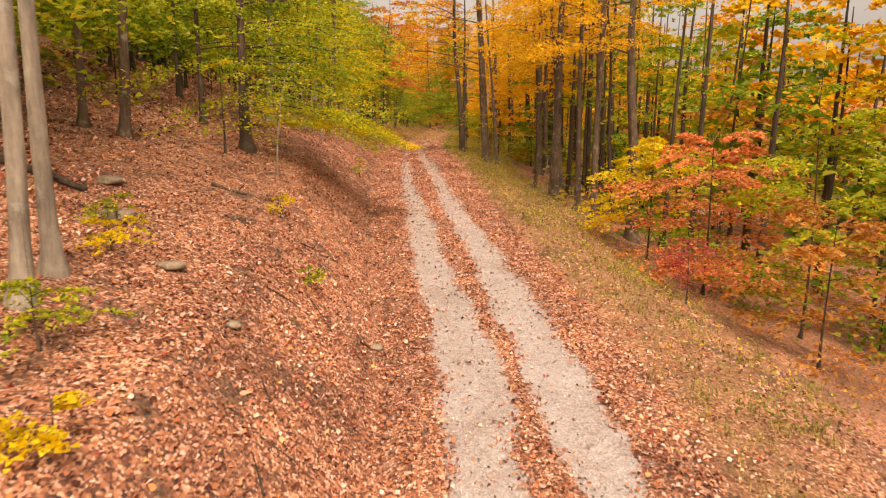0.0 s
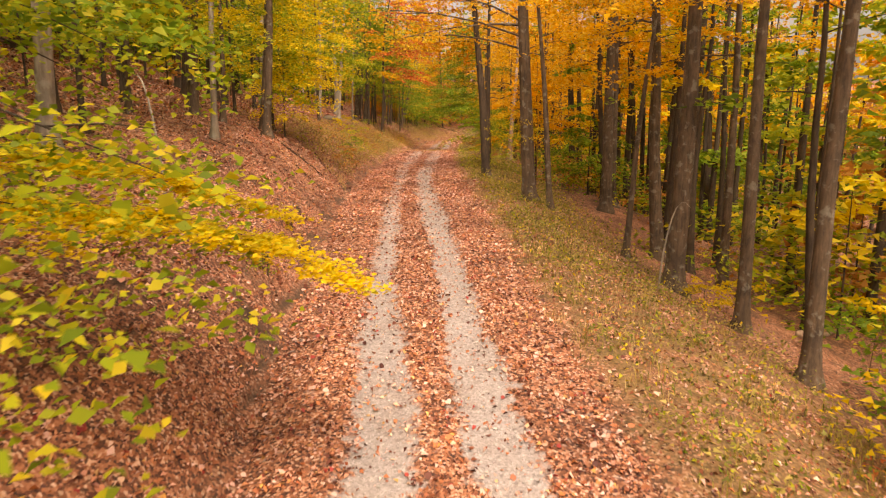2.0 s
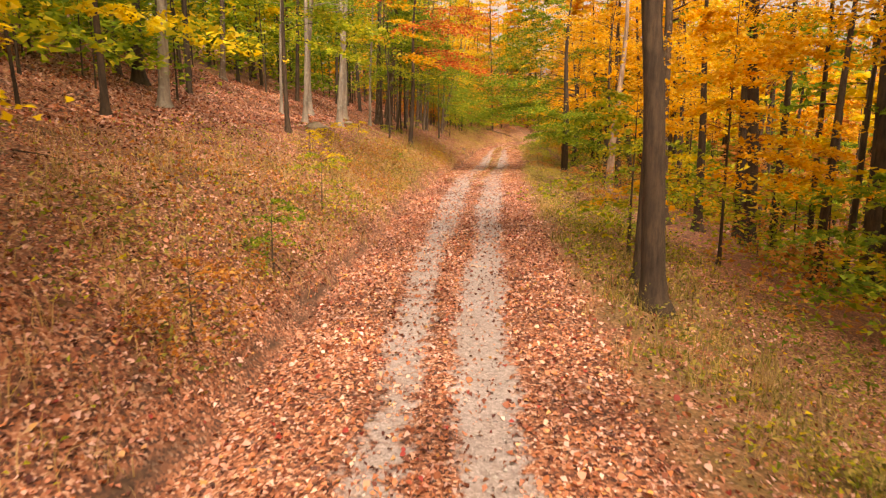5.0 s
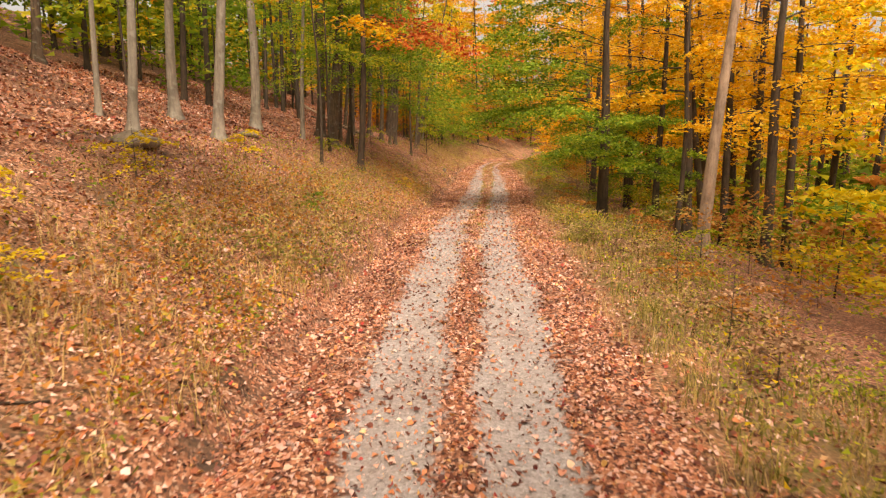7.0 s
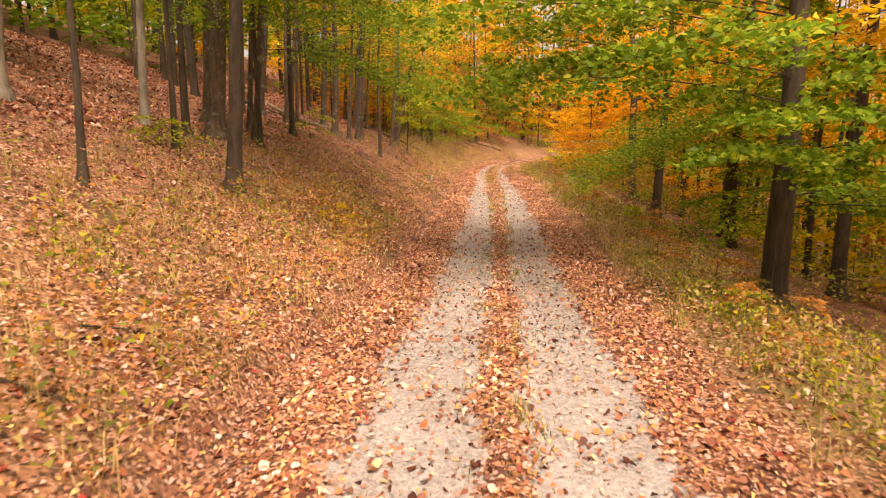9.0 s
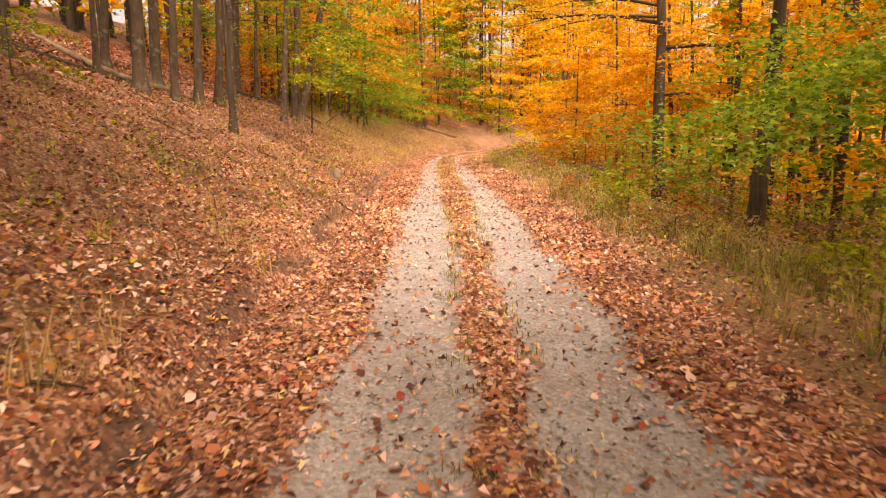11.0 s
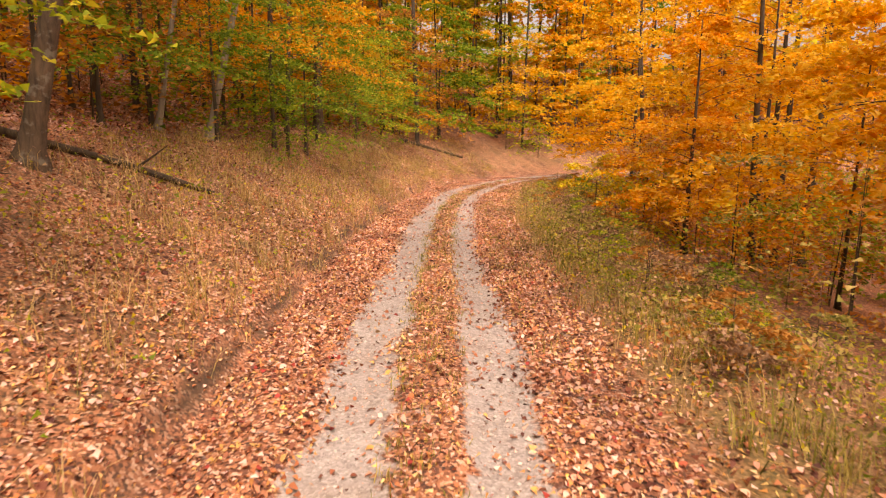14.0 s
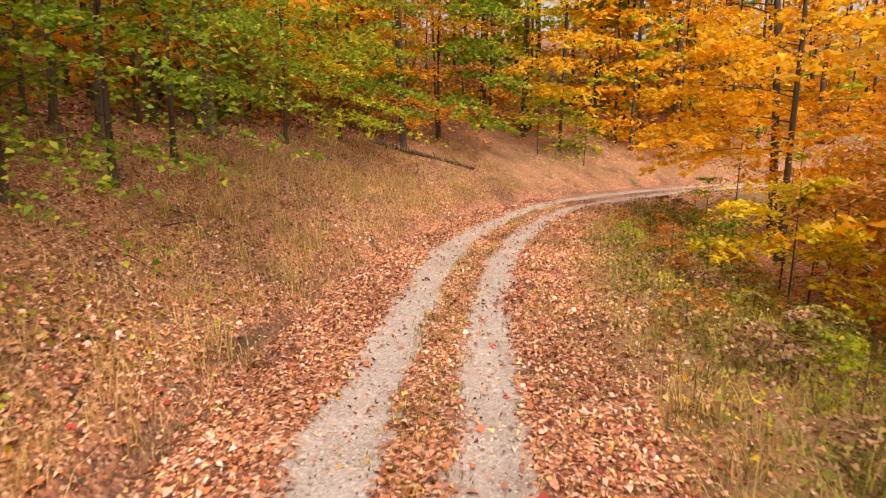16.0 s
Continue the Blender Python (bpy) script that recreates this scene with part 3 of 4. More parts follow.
# ---- understorey trees with low, layered sprays ----
def small_tree(x, y, tall, reach, leaf, count, low=1.2, d=0.12, aim=None, size=0.13, droop=0.1, boughs=16, lean=(0, 0), label="", mat=DARK_BARK, sprays=(), flat=0.08, oval=False, stout=1.0):
    words = WORDS.get(leaf, leaf)
    tree(x, y, d, tall, mat, leaf, count, label or "young understorey tree with layered " + words + " leaves", low=low, reach=reach, lean=lean, size=size * 1.25,
         boughs=boughs, aim=aim, droop=droop, group="understorey trees", flat=flat, sprays=sprays, oval=oval, stout=stout)


small_tree(-6.2, 18.9, 9, 3.5, "lime", 15000, 3.0, .32, 0.5, .1, .08, 14, mat=DARK_BARK, sprays=((1.6, .5, 3.6, .1), (1.9, .15, 4.0, .1), (1.3, -.2, 4.4, .08), (2.0, -.6, 4.4, .1), (2.4, -1.0, 4.4, .15), (1.5, -1.3, 4.0, .1), (2.7, .7, 3.8, .15), (2.9, .0, 4.0, .2), (3.3, -.7, 4.6, .2), (2.5, 1.2, 4.6, .15), (1.9, 1.7, 3.8, .1), (2.4, -2.0, 4.0, .1), (3.6, .4, 4.0, .25), (3.7, -1.6, 4.2, .25)), label="dark tree with spreading yellow-green boughs over the bank")
small_tree(-6.3, 18.8, 3.0, 1.0, "yellow", 10500, 2.0, .07, 0.5, .07, .12, 1, flat=.04, oval=True, label="young tree with low bright yellow sprays reaching over the lane",
           sprays=((1.05, .68, 5.1, .25), (1.15, .74, 4.8, .25), (.68, .5, 5.5, .25), (.72, .44, 5.2, .25), (.66, .56, 5.3, .25)))
small_tree(-6.4, 17.6, 3.2, 1.0, "lime", 5000, 2.2, .06, 0.2, .075, .12, 2, flat=.04, sprays=((1.5, .35, 4.4, .15), (1.15, .1, 3.8, .12), (1.7, .65, 3.8, .15), (1.4, .9, 4.2, .15)))
small_tree(-8.5, 21.5, 9, 4.0, "green", 4000, 2.2, .2, 0.3, .15)
small_tree(-10.5, 13.5, 9, 4.0, "lime", 3000, 3.0, .2, 0.3, .16)
small_tree(-11.0, 25.5, 10, 4.0, "green", 3200, 2.0, .2, 0.0, .17)
small_tree(-9.8, 30.0, 8, 3.2, "lime", 2600, 2.0, .15, 0.0, .16)
for row in ((-9.6, 24.2, 7.5, "lime"), (-12.4, 19.0, 9, "green"), (-8.3, 28.6, 7, "lime"), (-13.0, 31.0, 9, "lime"), (-10.6, 34.4, 8, "yellow"), (-12.6, 37.0, 9, "green"),
            (-9.9, 9.6, 8, "lime"), (-13.6, 13.0, 9, "green"), (-15.5, 22.0, 9, "lime"), (-15.0, 28.0, 9, "green"), (-10.2, 42.5, 8, "lime"), (-14.0, 41.0, 9, "yellow")):
    small_tree(row[0], row[1], row[2], 3.4, row[3], 3000, 1.9, .14, 0.0, .13, .08, 15, mat=DARK_BARK)
for row in ((-10.2, 119.6, 6, "green", 1.0), (-12.6, 121.5, 8, "amber", 2.0), (-8.9, 126.2, 6, "green", .9), (-11.0, 131.4, 8, "amber", 1.6), (-8.0, 134.6, 6, "lime", .8), (-13.2, 126.6, 8, "green", 1.2),
            (-10.0, 137.5, 7, "golden", 1.4), (-11.6, 115.6, 7, "green", 1.6), (-13.8, 118.2, 8, "russet", 1.6), (-6.6, 142.4, 6, "amber", .9), (-9.0, 123.6, 3.5, "green", .5), (-12.0, 135.0, 8, "green", 1.4),
            (-15.5, 122.5, 9, "green", 1.6), (-15.0, 130.0, 9, "amber", 1.6), (-14.4, 110.5, 8, "green", 1.8), (-16.0, 115.0, 9, "amber", 1.8)):
    small_tree(row[0], row[1], row[2], 3.3, row[3], 3300, row[4], .13, -0.4, .12, .1, 16, mat=DARK_BARK)
small_tree(8.3, 20.0, 5.2, 3.0, "maple", 6500, .9, .1, None, .13, .08, 26, label="spreading young maple with red-orange leaves on the slope")
small_tree(6.7, 17.2, 1.9, .8, "crimson", 420, .8, .04, None, .1)
small_tree(7.2, 22.5, 4.5, 2.0, "yellow", 1800, 1.6, .07, 2.8, .13)
small_tree(10.5, 18.0, 6.5, 3.0, "lime", 3500, 1.0, .1, None, .15)
small_tree(9.0, 14.5, 4.0, 2.4, "russet", 2400, .5, .07, None, .13)
small_tree(-8.0, 40.6, 7.5, 2.7, "yellow", 14000, 1.8, .16, -0.5, .1, .1, 12, sprays=((1.5, -.6, 2.9, .12), (1.2, -1.0, 2.8, .1), (2.4, -.3, 2.8, .2), (2.1, -.8, 3.2, .2), (2.6, -.5, 3.2, .25), (3.1, -1.0, 3.4, .3), (3.5, -.3, 3.2, .3), (4.0, -.7, 3.4, .3), (1.9, -1.3, 2.8, .15), (4.5, -1.1, 3.4, .35)))
small_tree(-7.0, 38.9, 3.2, 1.3, "lime", 700, 1.2, .05, -0.5, .13)
small_tree(-11.5, 45.0, 9, 4.0, "lime", 3800, 2.2, .18, 0.0, .17)
small_tree(-12.5, 52.0, 11, 4.5, "yellow", 3800, 2.5, .2, 0.0, .19)
small_tree(-11.0, 61.5, 11, 4.0, "lime", 4200, 3.5, .2, 0.0, .19)
small_tree(.9, 49.2, 14, 3.6, "amber", 5200, 6.2, .3, 2.0, .19, .0, 22, mat=DARK_BARK)
small_tree(1.2, 52.2, 4.0, 2.2, "lime", 2200, .8, .08, None, .14)
small_tree(4.0, 54.0, 7.0, 3.2, "golden", 3800, 2.4, .1, None, .16)
small_tree(6.0, 47.5, 4.0, 2.6, "green", 3000, .8, .09, None, .15)
small_tree(2.4, 39.3, 3.4, 0.7, "yellow", 1500, 2.4, .045, 3.6, .06, .1, 2, sprays=((3.2, -2.2, 2.0, .1), (2.9, -2.5, 1.8, .1), (2.7, -1.95, 1.7, .1), (3.4, -2.8, 1.6, .15)))
small_tree(1.8, 79.4, 13, 5.6, "green", 26000, 4.0, .5, 2.9, .15, .0, 18, sprays=((3.9, 3.1, 5.6, .3), (4.4, 2.7, 5.8, .3), (4.9, 3.4, 6.0, .3), (5.4, 2.9, 6.2, .3), (5.9, 3.7, 6.0, .3), (4.3, 3.9, 4.6, .3), (6.4, 3.2, 6.2, .3), (3.4, 4.5, 3.6, .3), (3.0, 5.2, 3.6, .25), (4.0, 4.9, 4.0, .3), (2.2, .3, 3.6, .2), (2.0, -.4, 3.2, .2), (2.6, -1.4, 3.2, .25), (2.9, -2.0, 3.0, .3)), mat=DARK_BARK, stout=.45, label="broad green-leaved tree overhanging the lane")
small_tree(6.0, 86.5, 9, 3.6, "green", 4500, 1.6, .2, 2.8, .18)
small_tree(-8.8, 79.5, 16, 5.4, "red", 7500, 5.0, .3, -0.1, .2, .05, 22, lean=(.06, 0), label="tree with orange-red leaves on the bank")
small_tree(-10.6, 86.0, 9, 4.4, "green", 7500, 2.8, .16, -0.1, .13, .08, 16)
# two trees added for the shade their crowns throw on the bank
small_tree(-11.6, 83.4, 12, 4.6, "green", 7000, 4.2, .2, 0.0, .15, .05, 16)
small_tree(-10.4, 80.4, 9, 3.4, "lime", 3600, 3.6, .14, 0.2, .14, .05, 14)
small_tree(6.8, 126.6, 4.6, 2.2, "golden", 4600, .8, .08, None, .11, .06, 18)
small_tree(7.9, 129.4, 5.5, 2.5, "golden", 4600, .8, .1, None, .12, .06, 18)
small_tree(-9.6, 76.0, 10, 2.4, "golden", 700, 4.6, .12, -0.1, .2, .1, 8)
small_tree(-8.8, 97.0, 9, 3.4, "green", 7500, 2.4, .16, 0.0, .11)
small_tree(-11.0, 90.6, 10, 4.6, "green", 9000, 2.6, .2, 0.0, .12, sprays=((3.0, -.1, 5.0, .1), (3.6, .3, 5.0, .15), (4.2, -.3, 5.2, .15), (2.6, .15, 4.6, .1)))
right_tree(5.8, 92.6, .42, lean=(.06, 0), low=6.5)
small_tree(9.0, 91.0, 10.5, 3.0, "green", 14000, 7.0, .24, 3.0, .11, -.1, 6, sprays=((6.9, 3.1, 8.4, -.28), (6.7, 3.2, 7.6, -.26), (7.2, 3.0, 8.0, -.26), (6.6, 3.3, 7.0, -.24), (7.6, 3.15, 7.8, -.26), (7.0, 2.95, 7.2, -.26), (7.4, 3.3, 7.4, -.26), (7.9, 3.05, 7.0, -.22), (6.9, 3.0, 6.6, -.22), (7.1, 3.2, 8.2, -.28)), mat=DARK_BARK, stout=.5, label="green-leaved tree with long drooping boughs beside the lane")
small_tree(-11.6, 113.4, 10, 3.2, "red", 3200, 4.6, .12, -0.1, .15)
small_tree(-8.6, 106.0, 4.2, 1.7, "lime", 1500, 1.8, .07, -0.6, .13)
small_tree(-9.0, 129.0, 8, 3.0, "green", 4600, 1.6, .12, -0.3, .12)
small_tree(-9.5, 123.5, 10, 3.6, "amber", 4600, 3.0, .16, -0.3, .13)
small_tree(-11.5, 124.0, 8, 3.2, "green", 4400, 1.4, .12, -0.3, .12)
small_tree(-7.0, 138.5, 8, 3.2, "green", 4600, 1.0, .12, -0.6, .13)
small_tree(-3.5, 145.0, 10, 3.8, "green", 4200, 1.0, .15, -0.8, .2)
small_tree(-8.5, 142.0, 12, 4.4, "russet", 5600, 3.0, .2, -0.6, .15)
small_tree(1.0, 150.0, 12, 4.4, "golden", 4200, 2.0, .2, -1.2, .22)
small_tree(-13.0, 133.0, 12, 4.4, "golden", 4000, 3.4, .2, -0.3, .22)
small_tree(4.9, 120.5, 7.5, 2.8, "amber", 4600, 1.7, .2, None, .14, .05, 20, mat=DARK_BARK)
small_tree(6.4, 125.0, 6.0, 3.0, "russet", 3400, .8, .1, None, .14)
small_tree(3.2, 126.0, 2.6, 1.5, "yellow", 1300, .5, .05, None, .14, .02, 12, label="pale yellow shrub at the edge of the lane")
small_tree(8.0, 117.0, 8.0, 3.8, "golden", 4800, 3.2, .14, None, .17)
small_tree(9.0, 124.0, 12, 5.0, "golden", 5500, 4.0, .22, 2.9, .2, .05, 24)
small_tree(6.9, 133.4, 12, 3.8, "golden", 6000, 3.0, .22, 2.9, .2, .05, 24)
small_tree(12.0, 135.0, 12, 5.0, "amber", 5000, 2.0, .22, None, .22, .05, 24)
small_tree(10.0, 112.5, 10, 4.4, "amber", 4200, 3.6, .18, None, .19)
small_tree(10.0, 98.0, 9, 4.0, "golden", 3800, 2.2, .15, None, .19)

# ---- woods further off ----
def woods(places, kinds, sprays, leaves_each, size, low, tall, seed, under=(), below=1.5):
    """Trunks in one mesh and foliage in one mesh a colour, for woods too deep to count."""
    r = np.random.default_rng(seed)
    stems, heap = [], {k: [] for k in list(kinds) + list(under)}
    zs = height(places[:, 0], places[:, 1])
    for (x, y), z in zip(places, zs):
        h = r.uniform(0.75, 1.1) * tall
        d = r.uniform(0.12, 0.42) * min(1, (tall / 14) ** 1.5)
        lx, ly = r.normal(size=2) * 0.03
        ks = np.array([-0.3, 0.4, h * 0.35, h * 0.7, h])
        stems.append(tube(np.stack([x + lx * ks, y + ly * ks, z + ks], -1), d / 2 * np.array([1.5, 1.0, .8, .5, .12]), 6))
        kind = kinds[r.integers(len(kinds))]
        for _ in range(sprays):
            hh = r.uniform(low, h)
            reach = r.uniform(1.2, 2.9) * (1.15 - 0.5 * hh / h)
            way = r.uniform(0, 2 * np.pi)
            n = int(leaves_each * 1.2)
            # low leaves take understorey colours, darker ones that also stand for shade
            lower = under and z + hh + 0.8 * r.normal() < below
            twig = r.integers(0, 5, n)
            along_it = r.random(n) ** 0.7
            spread = (twig - 2) * 0.3 + r.normal(size=n) * 0.07 + way
            far = reach * 1.9 * along_it * (1 - 0.12 * np.abs(twig - 2))
            rise = r.uniform(-0.12, 0.3)
            heap[under[r.integers(len(under))] if lower else kind].append(np.stack([
                x + lx * hh + np.cos(spread) * far, y + ly * hh + np.sin(spread) * far,
                z + hh + far * rise - 0.06 * far**2 + r.normal(size=n) * 0.07 * reach], -1))
    v, f = joined(stems)
    tagged(new("distant_trunks", mesh_from("distant_trunks", v, f, DARK_BARK, True)), "many dark trunks of the woods further off", "woods", kind="stuff")
    for kind, piles in heap.items():
        if piles:
            at = np.concatenate(piles)
            tilt = r.normal(size=at.shape)
            tilt[:, 2] = np.abs(tilt[:, 2]) + 0.6
            off = np.abs(at[:, 0] - np.interp(at[:, 1], MID[:, 1], MID[:, 0]))
            grown = np.clip((off - 1.5) / 12 / size * 0.35, 0.35, 1)
            me = leaf_mesh("distant_foliage", at, tilt, size * 0.9 * grown * r.uniform(0.6, 1.3, len(at)), FOLIAGE[kind], slim=0.66, three=True, level=True)
            tagged(new("distant_foliage", me), WORDS.get(kind, kind) + " autumn foliage of the woods further off", "foliage", kind="stuff")


def strip(n, u0, u1, y0, y1, seed):
    """Places scattered between two distances from the lane."""
    r = np.random.default_rng(seed)
    keep = []
    while len(keep) < n:
        p = np.array([r.uniform(-75, 75), r.uniform(y0, y1)])
        u, _ = across(p[:1], p[1:])
        if u0 < u[0] < u1 and all((p[0] - q[0]) ** 2 + (p[1] - q[1]) ** 2 > 3.2 for q in keep):
            keep.append(p)
    return np.array(keep)


woods(strip(105, -34, -13.5, -10, 95, 1), ["lime", "green", "yellow", "green"], 14, 34, 0.6, 2.2, 17, 11)
woods(strip(118, 13, 42, -5, 112, 2), ["golden", "yellow", "lime", "golden", "amber", "green"], 16, 44, 0.52, 2.2, 17, 12, ("green", "lime", "green", "russet"), 2.5)
woods(strip(80, -36, -13, 95, 200, 3), ["amber", "golden", "lime", "green"], 17, 40, 0.56, 1.2, 20, 13)
woods(strip(85, 11, 45, 108, 148, 4), ["golden", "amber", "golden", "yellow"], 16, 46, 0.42, 0.6, 16, 14, ("russet", "green", "lime"), 1.6)
woods(strip(40, -75, -34, 0, 200, 5), ["lime", "yellow", "green"], 22, 34, 1.05, 1.5, 16, 15)
woods(strip(44, 42, 80, 0, 150, 6), ["golden", "yellow"], 14, 36, 0.95, 0.5, 18, 16, ("green", "lime"), 2.0)
woods(strip(40, -20, -8.5, 112, 150, 7), ["green", "russet", "amber", "green"], 10, 74, 0.23, 1.5, 12, 17)
woods(strip(46, -16, -5, 139, 180, 8), ["golden", "golden", "amber", "lime"], 30, 50, 0.45, 0.4, 25, 18)
woods(strip(42, 10.5, 22, 14, 104, 9), ["lime", "green", "yellow", "russet"], 9, 50, 0.34, 0.3, 4.5, 19)
woods(strip(26, -16, -9.5, 12, 62, 10), ["lime", "green"], 9, 50, 0.3, 1.4, 6, 20)
woods(strip(34, -13, -8, 114, 150, 21), ["green", "russet", "amber", "russet"], 8, 50, 0.24, 0.2, 4.0, 22)
woods(strip(40, -14, -5, 150, 178, 41), ["golden", "amber", "golden"], 20, 40, 0.4, 0.3, 18, 42)
woods(strip(26, 7.5, 13, 108, 130, 37), ["russet", "amber", "lime", "verge", "russet"], 9, 92, 0.13, 0.1, 3.4, 38)
woods(strip(24, 5.5, 11, 127, 152, 23), ["golden", "russet", "yellow", "amber"], 9, 100, 0.14, 0.2, 3.6, 24)
woods(strip(22, -9, -4, 138, 162, 25), ["lime", "amber", "russet", "green"], 9, 50, 0.24, 0.2, 3.2, 26)
# unseen woods behind the start, added to block light from there
woods(strip(26, -26, -4.5, -34, -2, 27), ["lime", "yellow"], 12, 40, 0.6, 4, 16, 28)
woods(strip(26, 4.5, 26, -34, -1, 29), ["golden", "amber"], 12, 40, 0.6, 4, 16, 30)
woods(strip(32, 10, 32, 26, 112, 31), ["lime", "russet", "yellow"], 2, 30, 0.4, 4, 16, 32)
woods(strip(42, -24, -11.5, 8, 58, 43), ["green", "lime", "green", "russet"], 9, 46, 0.3, 1.0, 7.5, 44)
# high, mostly unseen canopy added to shade the floor of the bank
woods(strip(50, -34, -10.5, 100, 160, 51), ["green", "amber", "russet"], 14, 30, 0.55, 6.5, 18, 52)
woods(strip(60, -34, -12, 5, 95, 53), ["lime", "green"], 17, 26, 0.55, 7.5, 18, 54)
woods(strip(60, 4.8, 34, 124, 150, 45), ["russet", "green", "lime", "amber"], 9, 50, 0.3, 0.1, 4.0, 46)
woods(strip(64, -30, -13.5, 48, 106, 33), ["lime", "green", "yellow", "green"], 12, 46, 0.3, 0.9, 7, 34)
woods(strip(40, 8, 15, 18, 62, 35), ["lime", "green", "russet"], 5, 40, 0.2, 0.1, 1.6, 36)
woods(strip(26, 8, 14, 80, 110, 55), ["russet", "green", "lime", "verge"], 8, 80, 0.13, 0.1, 1.7, 56)
woods(strip(12, 7, 13, 46, 80, 57), ["green", "russet", "lime", "verge"], 8, 80, 0.13, 0.1, 1.8, 58)
for spot in strip(22, 8.5, 19, 25, 64, 47):
    tree(float(spot[0]), float(spot[1]), rng.uniform(.14, .38), rng.uniform(12, 16), DARK_BARK, ("lime", "green", "yellow")[rng.integers(3)], 420, "dark slender tree in the woods below the road",
         low=5.5, reach=2.2, size=0.26, boughs=6, twigs=1, lean=(rng.normal() * .03, 0), group="trees below the road")

# ---- fallen leaves, grass and stalks ----
def along(n, u0, u1, y0, y1, r):
    """Scattered places beside or on the lane: x, y, u."""
    i0, i1 = np.searchsorted(MID[:145 * 2 + 80, 1], [y0, y1])
    s = r.uniform(i0, min(i1, len(MID) - 2), n)
    k = s.astype(int)
    u = r.uniform(u0, u1, n)
    p = MID[k] + (s - k)[:, None] * (MID[k + 1] - MID[k]) + u[:, None] * np.stack([AHEAD[k, 1], -AHEAD[k, 0]], -1)
    return p[:, 0], p[:, 1], u


def patchy(x, y, scale):
    return 0.5 + 0.5 * np.sin(x * scale + 1.7 * np.sin(y * scale * 0.7)) * np.sin(y * scale * 0.9 + 1.3 * np.sin(x * scale * 0.6))


def build_litter():
    r = np.random.default_rng(21)
    x, y, u = along(620000, -8.0, 6.0, 2, 141, r)
    g = gravel_at(u, y)
    middle = np.clip((y - 80) / 20, 0, 1) * (np.abs(u) < 0.5)
    chance = np.where(np.abs(u) < 2.3, 1 - np.interp(y, [0, 45, 58, 78, 90], [.9, .84, .66, .7, .86]) * g - 0.5 * middle, 0.85)
    chance *= np.where(u > 2.4, 0.5, 1) * np.where(u < -5, 0.75, 1) * (0.6 + 0.4 * patchy(x, y, 2.3))
    chance *= 1 - 0.75 * bank_cut(u, y)
    keep = r.random(len(x)) < chance
    x, y, u, g = x[keep], y[keep], u[keep], g[keep]
    z = height(x, y) - 0.06 * g + r.uniform(0.012, 0.045, len(x))
    tilt = r.normal(size=(len(x), 3)) * 0.5
    tilt[:, 2] = 1
    size = 0.04 + 0.05 * r.random(len(x)) ** 1.6
    at = np.stack([x, y, z], -1)
    pick = r.random(len(x))
    broad = (pick < 0.16) & (u > -4.6) & (u < 3.4)
    small = ~broad & (pick > 0.55)
    for here, scale, shape, label in ((broad, 1.15, dict(slim=0.85, curl=0.25, oval=True), "broad dry leaves in brown, orange and pale pink on the lane and bank"),
                                      (small, 0.85, dict(slim=0.7, curl=0.3, three=True), "small curled brown and tan leaves lying on the ground"),
                                      (~broad & ~small, 1.0, dict(slim=0.7, curl=0.3), "dry brown, orange and tan leaves lying on the ground")):
        me = leaf_mesh("fallen_leaves", at[here], tilt[here], size[here] * scale, FOLIAGE["litter"], **shape)
        tagged(new("fallen_leaves", me), label, "fallen leaves", kind="stuff")
    x, y, u = along(110000, -18.0, -8.0, 2, 141, r)
    tilt = r.normal(size=(len(x), 3)) * 0.5
    tilt[:, 2] = 1
    me = leaf_mesh("fallen_leaves", np.stack([x, y, height(x, y) + r.uniform(0.01, 0.05, len(x))], -1), tilt, r.uniform(.07, .13, len(x)), FOLIAGE["litter"], slim=.7, curl=.3, three=True)
    tagged(new("fallen_leaves", me), "brown and tan leaves lying between the trees of the bank", "fallen leaves", kind="stuff")
    x, y, u = along(60000, -5.0, 3.2, 68, 136, r)
    keep = r.random(len(x)) < 0.9 - 0.85 * gravel_at(u, y)
    x, y, u = x[keep], y[keep], u[keep]
    tilt = r.normal(size=(len(x), 3)) * 0.5
    tilt[:, 2] = 1
    me = leaf_mesh("fallen_leaves", np.stack([x, y, height(x, y) + r.uniform(0.01, 0.05, len(x))], -1), tilt, r.uniform(.03, .065, len(x)), FOLIAGE["tan_litter"], slim=.6, curl=.25, three=True)
    tagged(new("fallen_leaves", me), "small tan and yellow leaves lying among larger ones", "fallen leaves", kind="stuff")
    x, y, u = along(90000, -1.6, 1.6, 4, 135, r)
    g = gravel_at(u, y)
    keep = r.random(len(x)) < np.where(g > 0.2, 0.5, 0.15) * patchy(x + 5, y, 1.9)
    x, y, g = x[keep], y[keep], g[keep]
    tilt = r.normal(size=(len(x), 3)) * 0.3
    tilt[:, 2] = 1
    me = leaf_mesh("leaf_crumbs", np.stack([x, y, height(x, y) - 0.06 * g + r.uniform(0.008, 0.02, len(x))], -1), tilt, r.uniform(.015, .036, len(x)), FOLIAGE["litter"], slim=.7, three=True)
    tagged(new("leaf_crumbs", me), "small broken bits of brown leaves on the gravel", "fallen leaves", kind="stuff")


